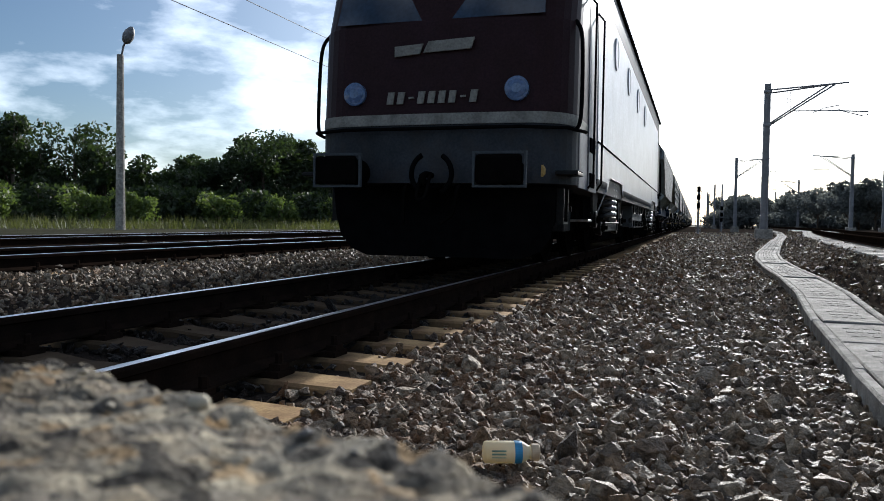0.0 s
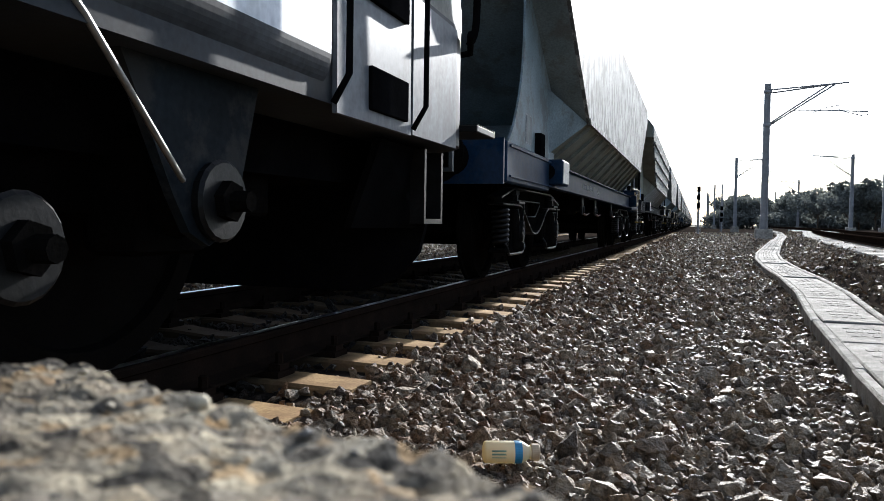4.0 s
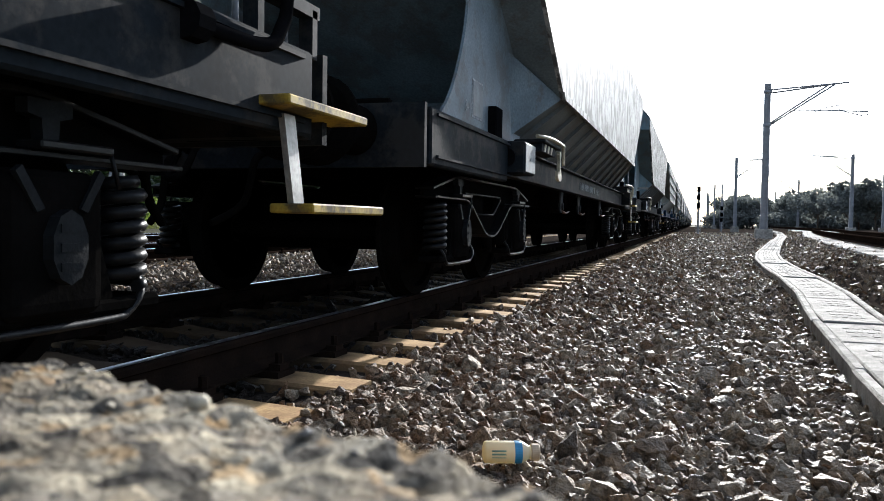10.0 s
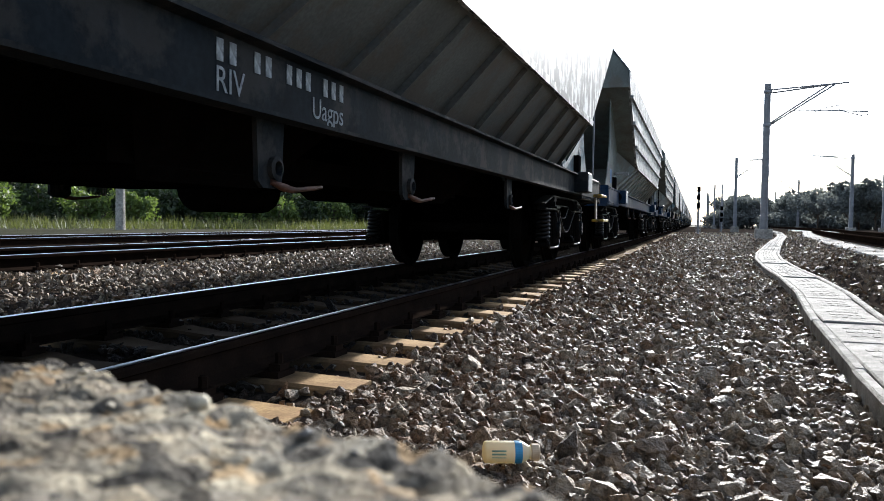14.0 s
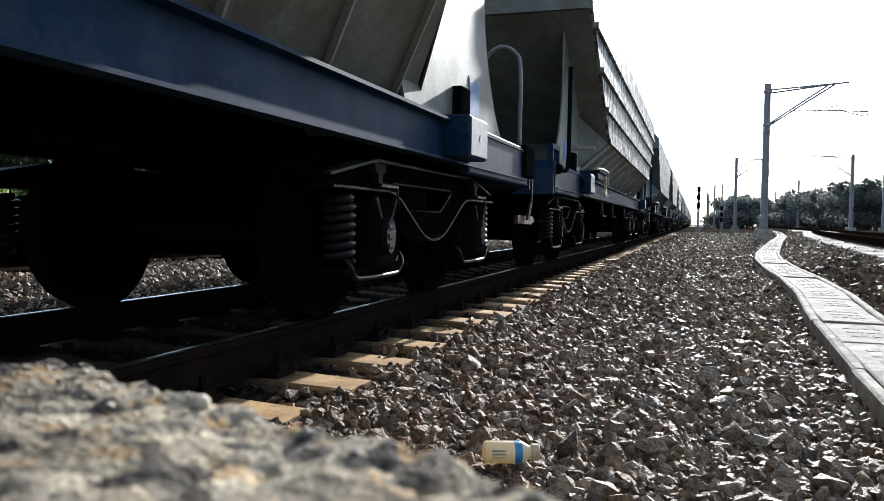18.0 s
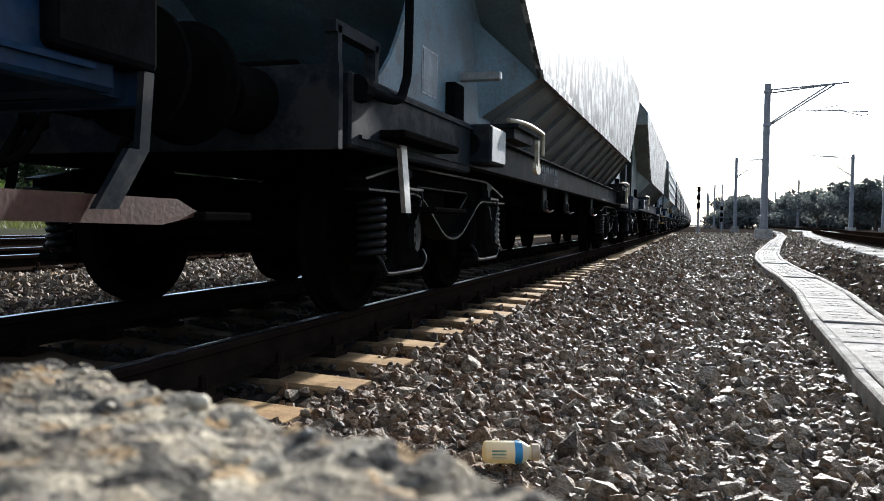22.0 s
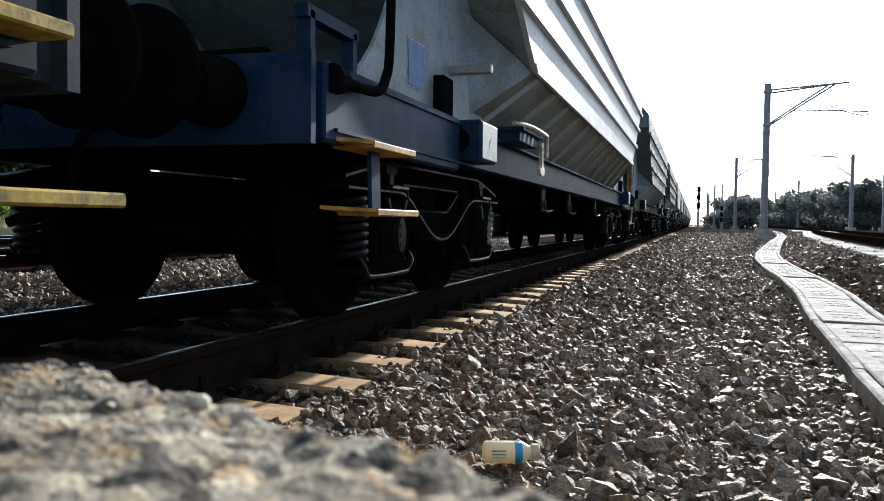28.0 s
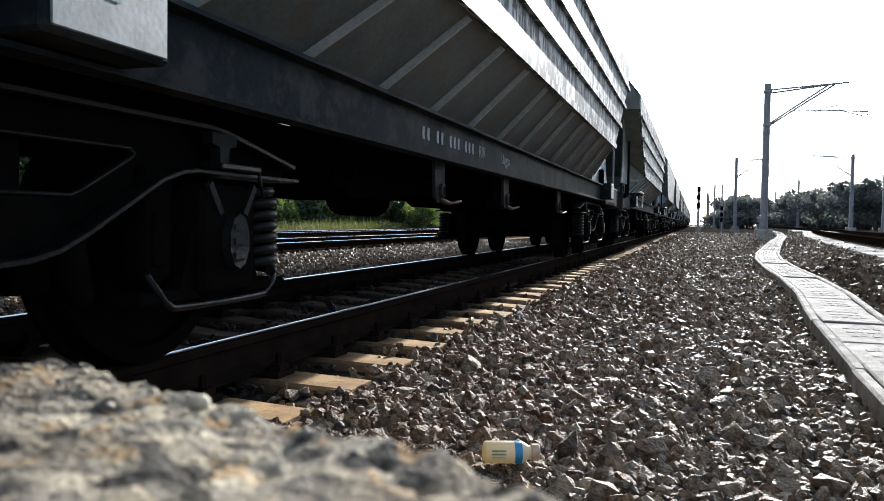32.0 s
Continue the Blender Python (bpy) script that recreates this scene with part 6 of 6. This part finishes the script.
    for e in (-1, 1):
        flip = 0 if e < 0 else 180
        base = pose(0, 0, 0, 0, 0, flip)
        F = -H0
        def plow(bm):
            slab(bm, [(-1.30, F + 0.25, 0.92), (1.30, F + 0.25, 0.92), (1.29, F + 0.30, 0.60), (1.24, F + 0.33, 0.36), (1.12, F + 0.35, 0.21), (0.92, F + 0.36, 0.13), (-0.92, F + 0.36, 0.13), (-1.12, F + 0.35, 0.21), (-1.24, F + 0.33, 0.36), (-1.29, F + 0.30, 0.60)], (0, 0.05, 0))
            slab(bm, [(1.30, F + 0.25, 0.92), (1.35, F + 1.2, 0.92), (1.15, F + 1.1, 0.5), (1.22, F + 0.32, 0.5)], (-0.04, 0, 0))
            slab(bm, [(-1.30, F + 0.25, 0.92), (-1.35, F + 1.2, 0.92), (-1.15, F + 1.1, 0.5), (-1.22, F + 0.32, 0.5)], (0.04, 0, 0))
        part("snow_plough", "loco_plow", plow, BLACK, L, base, "black front apron")
        part("waist_rail", "loco_waist", lambda bm: tube(bm, [(-1.58, F + 0.55, 1.53), (-1.45, F + 0.1, 1.53), (-1.0, F - 0.12, 1.53), (1.0, F - 0.12, 1.53), (1.45, F + 0.1, 1.53), (1.58, F + 0.55, 1.53)], 0.02, 6), BLACK, L, base)
        for s in (-0.88, 0.88):
            def rect_buffer(bm):
                turned(bm, [(0.0, 0.16), (0.4, 0.14)], (0, F + 0.05, 1.06), (0, -1, 0), 16)
                turned(bm, [(0.35, 0.10), (0.55, 0.10)], (0, F, 1.06), (0, -1, 0), 16)
                rounded(box(bm, -0.235, 0.235, F - 0.6, F - 0.55, 0.915, 1.205), 0.03, 2)
            part("buffer", "loco_buffer", rect_buffer, GRIME_SHADE, L, base @ pose(s, 0, 0), "wide rectangular buffer")
            part("buffer_beam_frame", "loco_bframe", lambda bm: (box(bm, -0.275, -0.25, F - 0.56, F - 0.52, 0.88, 1.24), box(bm, 0.25, 0.275, F - 0.56, F - 0.52, 0.88, 1.24), box(bm, -0.25, 0.25, F - 0.56, F - 0.52, 0.88, 0.905), box(bm, -0.25, 0.25, F - 0.56, F - 0.52, 1.215, 1.24)), GREY_BOX, L, base @ pose(s, 0, 0))
            part("headlamp", "loco_lamp", lambda bm: (turned(bm, [(-0.03, 0.13), (0.05, 0.13), (0.055, 0.11)], (0, F + 0.02, 1.94), (0, -1, 0), 20), turned(bm, [(0.03, 0.11), (0.06, 0.10), (0.075, 0.05)], (0, F + 0.02, 1.94), (0, -1, 0), 20)), LAMP_GLASS, L, base @ pose(s * 1.05, 0, 0), "unlit bluish headlamp glass")
            part("tail_lamp", "loco_tail", lambda bm: turned(bm, [(-0.02, 0.09), (0.05, 0.09), (0.06, 0.075)], (0, F + 0.1, 1.08), (0, -1, 0), 18), AMBER_GLASS, L, base @ pose(s * 1.3, 0, 0), "amber marker lamp")
            part("side_mirror_rail", "loco_handrail%d" % (s > 0), lambda bm: tube(bm, curve_points([(0, F - 0.05, 1.53), (math.copysign(0.05, s), F - 0.02, 1.7), (math.copysign(0.04, s), F + 0.03, 2.5), (-math.copysign(0.04, s), F + 0.1, 2.72)], 5), 0.022, 8), BLACK, L, base @ pose(math.copysign(1.5, s), 0.35, 0))
            part("front_step", "loco_fstep", lambda bm: slab(bm, [(-0.155, -0.04, 0.92), (-0.155, -0.04, 0.525), (0.155, -0.04, 0.525), (0.155, -0.04, 0.92), (0.125, -0.04, 0.92), (0.125, -0.04, 0.552), (-0.125, -0.04, 0.552), (-0.125, -0.04, 0.92)], (0, 0.08, 0)), SPRING, L, base @ pose(math.copysign(1.34, s), F + 0.53, 0, 0, 0, 90))
            part("front_tread", "loco_tread", lambda bm: (rounded(box(bm, -0.12, 0.12, -0.2, 0.2, -0.025, 0.015), 0.006, 1), [box(bm, -0.12, 0.12, -0.19 + 0.05 * i, -0.175 + 0.05 * i, 0.013, 0.02) for i in range(8)]), SPRING, L, base @ pose(math.copysign(1.46, s), F + 0.19, 1.06))
            part("windscreen", "loco_glass", lambda bm: slab(bm, [(-0.55, F + 0.095, 2.74), (0.55, F + 0.095, 2.74), (0.52, F + 0.37, 3.5), (-0.52, F + 0.37, 3.5)], (0, -0.02, -0.007)), glass, L, base @ pose(math.copysign(0.64, s), 0, 0), "dark blue cab windscreen")
        part("coupling", "loco_hook", coupling_mesh, GRIME_SHADE, L, base @ pose(0, F + 0.05, 1.03, 0, 0, 180), "heavy draw hook")
        part("hook_plate", "loco_hplate", lambda bm: turned(bm, [(0, 0.17), (0.05, 0.16), (0.055, 0.10)], (0, F + 0.05, 1.05), (0, -1, 0), 18), BLACK, L, base)
        for a0 in (-62, 118):
            part("hook_guard", "loco_hook_guard%d" % a0, lambda bm: tube(bm, [(0.23 * math.cos(radians(a0 + 12 * k)), F - 0.04, 1.05 + 0.23 * math.sin(radians(a0 + 12 * k))) for k in range(11)], 0.028, 8), BLACK, L, base, "curved black guard round the draw hook")
        part("emblem_plate", "loco_emblem", lambda bm: (slab(bm, [(-0.12, F - 0.005, 2.36), (0.42, F - 0.005, 2.38), (0.46, F - 0.005, 2.50), (-0.06, F - 0.005, 2.48)], (0, -0.02, 0)), slab(bm, [(-0.45, F - 0.005, 2.33), (-0.16, F - 0.005, 2.35), (-0.12, F - 0.005, 2.46), (-0.45, F - 0.005, 2.44)], (0, -0.02, 0))), DULL, L, base, "pale slanted operator shape")
        for i in range(9):
            x = -0.53 + 0.118 * i
            if i in (2, 7):
                part("number_bar", "loco_dash", lambda bm: box(bm, 0.02, 0.08, F - 0.05, F - 0.03, 1.865, 1.885), DULL, L, base @ pose(x, 0, 0), "white painted bar")
            else:
                part("number_bar", "loco_number", lambda bm: slab(bm, [(0, F - 0.05, 1.81), (0.075, F - 0.05, 1.81), (0.095, F - 0.05, 1.94), (0.02, F - 0.05, 1.94)], (0, 0.02, 0)), DULL, L, base @ pose(x, 0, 0), "white painted bar")
    # under the floor
    part("underframe", "loco_under", lambda bm: (box(bm, -1.1, 1.1, -9.6, 9.6, 0.72, 0.95), box(bm, -0.9, 0.9, -2.6, 2.9, 0.2, 0.8)), BLACK, L)
    for s in (-1, 1):
        flip = 0 if s > 0 else 180
        bx = part("battery_box", "loco_battery", lambda bm: rounded(box(bm, -0.4, 0.0, -1.545, 1.545, 0.46, 0.93), 0.015, 1), GREY_BOX, L, pose(s * 1.40, s * 0.755, 0, 0, 0, flip), "grey latched battery box with chipped paint")
        part("foot_rail", "loco_battery_foot", lambda bm: rounded(box(bm, -0.05, 0.035, -1.55, 1.55, 0.445, 0.475), 0.006, 1), GREY_BOX, bx)
        for i in range(3):
            lid = part("lid", "loco_battery_lid", lambda bm: rounded(box(bm, 0.0, 0.02, -0.505, 0.505, 0.48, 0.935), 0.006, 1), GREY_BOX, bx, pose(0, -1.03 + 1.03 * i, 0))
            part("lid_handle", "loco_lid_handle", lambda bm: (slab(bm, [(0.018, -0.1, 0.77), (0.07, -0.09, 0.75), (0.07, 0.09, 0.75), (0.018, 0.1, 0.77)], (0, 0, 0.012))), SPRING, lid, pose(0, -0.42, 0))
            for q in (-0.33, 0.35):
                part("latch", "loco_latch", lambda bm: (rounded(box(bm, 0.018, 0.055, -0.032, 0.032, 0.80, 0.98), 0.012, 2), tube(bm, [(0.04, -0.045, 0.79), (0.04, 0.045, 0.79)], 0.016, 8)), SPRING, lid, pose(0, q, 0), "worn metal latch")
                part("lid_clip", "loco_lid_clip", lambda bm: slab(bm, [(0.018, -0.07, 0.455), (0.018, 0.03, 0.455), (0.018, 0.03, 0.475), (0.018, 0.012, 0.48), (0.018, 0.012, 0.61), (0.018, -0.012, 0.61), (0.018, -0.012, 0.478), (0.018, -0.07, 0.475)], (0.04, 0, 0)), SPRING, lid, pose(0, q, 0), "worn metal clip")
        for y0, y1, x, z0, z1, mat in ((2.63, 3.21, 1.3, 0.46, 0.76, GREY_BOX), (-2.6, -2.04, 1.3, 0.46, 0.74, GREY_BOX), (-8.84, -8.30, 1.2, 0.43, 0.70, FRAME_DARK)):
            tk = part("equipment_box", "loco_box%d" % int(y0 * 10), lambda bm: rounded(box(bm, -0.3, 0, y0, y1, z0, z1), 0.012, 1), mat, L, pose(s * x, 0, 0) if s > 0 else pose(s * x, 0, 0, 0, 0, 180), "small grey underfloor box")
            part("hinge", "loco_box_hinge%d" % int(y0 * 10), lambda bm: rounded(box(bm, 0.0, 0.02, y1 - 0.09, y1 - 0.03, z1 - 0.02, z1 + 0.05), 0.006, 1), SPRING, tk)
        part("cab_step", "loco_cab_step", lambda bm: rounded(box(bm, -0.12, 0.12, -0.17, 0.17, -0.015, 0.015), 0.006, 1), BARE, L, pose(s * 1.3, -s * 8.05, 0.57, 0, 0, flip), "worn cab step")
    for e in (-1, 1):
        cy = e * 5.75
        bg_ = part("bogie", "loco_bogie", lambda bm: rounded(box(bm, -0.86, 0.86, -0.5, 0.5, 0.5, 0.8), 0.02, 1), GRIME_SHADE, L, pose(0, cy, 0), "black six-wheel bogie frame")
        for q in (-1, 1):
            part("side_beam", "loco_side_beam", lambda bm: rounded(box(bm, -0.07, 0.07, -3.0, 3.0, 0.55, 0.80), 0.015, 1), GRIME_SHADE, bg_, pose(q * 0.93, 0, 0))
            part("end_beam", "loco_end_beam", lambda bm: rounded(box(bm, -0.86, 0.86, -0.1, 0.1, 0.5, 0.8), 0.015, 1), GRIME_SHADE, bg_, pose(0, q * 2.9, 0))
        for a in (-2.15, 0.0, 2.15):
            wv = part("wheelset", "loco_wheelset", wheelset_mesh(0.62, 1.05), WHEEL, bg_, pose(0, a, 0.62))
            WHEELS.append((wv, (0, a, 0.62), 0.62, True))
            for s in (-1, 1):
                part("axle_box", "loco_axle_box", lambda bm: (rounded(box(bm, -0.1, 0.12, -0.2, 0.2, -0.2, 0.2), 0.05, 2), turned(bm, [(0.11, 0.15), (0.18, 0.13), (0.2, 0.06)], (0, 0, 0), (1, 0, 0), 16)), GRIME_SHADE, bg_, pose(s * 1.05, a, 0.62, 0, 0, 0 if s > 0 else 180))
        for s in (-1, 1):
            off, mid = (0.15, 0.03) if e < 0 else (0.25, 0.13)
            beam = part("spring_beam", "loco_spring_beam", lambda bm: (rounded(box(bm, -0.1, 0.05, -1.0, 1.0, 0.41, 0.535), 0.012, 1), rounded(box(bm, -0.1, 0.08, -1.06, 1.06, 0.535, 0.56), 0.006, 1), box(bm, 0.045, 0.075, -0.97, -0.94, 0.42, 0.535), box(bm, 0.045, 0.075, 0.94, 0.97, 0.42, 0.535)), BEAM, bg_, pose(s * 1.40, mid, 0), "worn grey spring carrier beam")
            for q in (-1, 1):
                disc = part("pivot_disc", "loco_pivot", lambda bm: turned(bm, [(-0.05, 0.10), (0.03, 0.12), (0.04, 0.11)], (0, 0, 0), (1, 0, 0), 20), SPRING, bg_, pose(s * 1.40, mid + q * 1.16, 0.475), "round pivot plate")
                part("pivot_bolt", "loco_pivot_bolt", lambda bm: (turned(bm, [(0, 0.06), (0.035, 0.06)], (0, 0, 0), (1, 0, 0), 6), turned(bm, [(0.03, 0.03), (0.09, 0.03)], (0, 0, 0), (1, 0, 0), 8)), GRIME_SHADE, disc, pose(0.035 if s > 0 else -0.035, 0, 0, 0, 0, 0 if s > 0 else 180))
            for q in (-0.2, 0.2):
                part("coil_spring", "loco_coil", lambda bm: coil(bm, 0.072, 0.04, 0.72, 7, 16, 8), PALE_SPRING, bg_, pose(s * 1.40, off + q, 0.56), "thick pale coil spring")
            part("spring_back", "loco_spring_back", lambda bm: box(bm, -0.05, 0.0, -1.15, 1.15, 0.6, 1.3), BLACK, bg_, pose(s * 1.15, off, 0))
            for q in (-1, 1):
                part("hanger_plate", "loco_hanger%d" % q, lambda bm: slab(bm, [(0, q * 1.22, 1.15), (0, q * 2.16, 1.15), (0, q * 2.1, 0.98), (0, q * 1.98, 0.60), (0, q * 1.93, 0.50), (0, q * 1.83, 0.46), (0, q * 1.74, 0.50), (0, q * 1.67, 0.60), (0, q * 1.45, 0.98)], (0.03, 0, 0)), FRAME_DARK, bg_, pose(s * 1.385, mid, 0), "dark tapering hanger plate")
                eye = part("pivot_disc", "loco_pivot", lambda bm: turned(bm, [(-0.05, 0.10), (0.03, 0.12), (0.04, 0.11)], (0, 0, 0), (1, 0, 0), 20), SPRING, bg_, pose(s * 1.41, mid + q * 1.86, 0.59), "round pivot plate")
                part("pivot_bolt", "loco_pivot_bolt", lambda bm: (turned(bm, [(0, 0.06), (0.035, 0.06)], (0, 0, 0), (1, 0, 0), 6), turned(bm, [(0.03, 0.03), (0.09, 0.03)], (0, 0, 0), (1, 0, 0), 8)), GRIME_SHADE, eye, pose(0.035 if s > 0 else -0.035, 0, 0, 0, 0, 0 if s > 0 else 180))
    part("pantograph", "loco_panto", lambda bm: (tube(bm, [(-0.6, -6.5, 4.15), (-0.2, -5.3, 4.5), (-0.7, -6.6, 4.6)], 0.03, 6), tube(bm, [(0.6, -6.5, 4.15), (0.2, -5.3, 4.5), (0.7, -6.6, 4.6)], 0.03, 6), tube(bm, [(-0.9, -6.6, 4.62), (0.9, -6.6, 4.62)], 0.04, 6)), MAST, L)
    return L


LAMP_GLASS = material("lamp_glass", (0.10, 0.16, 0.30), 0.08, scale=5, fine=40, bump=0.0)
AMBER_GLASS = material("amber_glass", (0.42, 0.28, 0.10), 0.15, scale=5, fine=40, bump=0.0)
MOVERS.append((make_loco(), FRONT + LOCO / 2))


def motions():
    """The train rolls past and its wheels turn."""
    times = [1.0 * i for i in range(33)]
    for ob, y in MOVERS:
        walk(ob, [(t, pose(CX, y - run(t), 0)) for t in times])
    for ob, (x, y, z), r, spin in WHEELS:
        if spin:
            walk(ob, [(0.1 * i, Matrix.Translation((x, y, z)) @ Matrix.Rotation(run(0.1 * i) / r, 4, "X")) for i in range(321)])


motions()
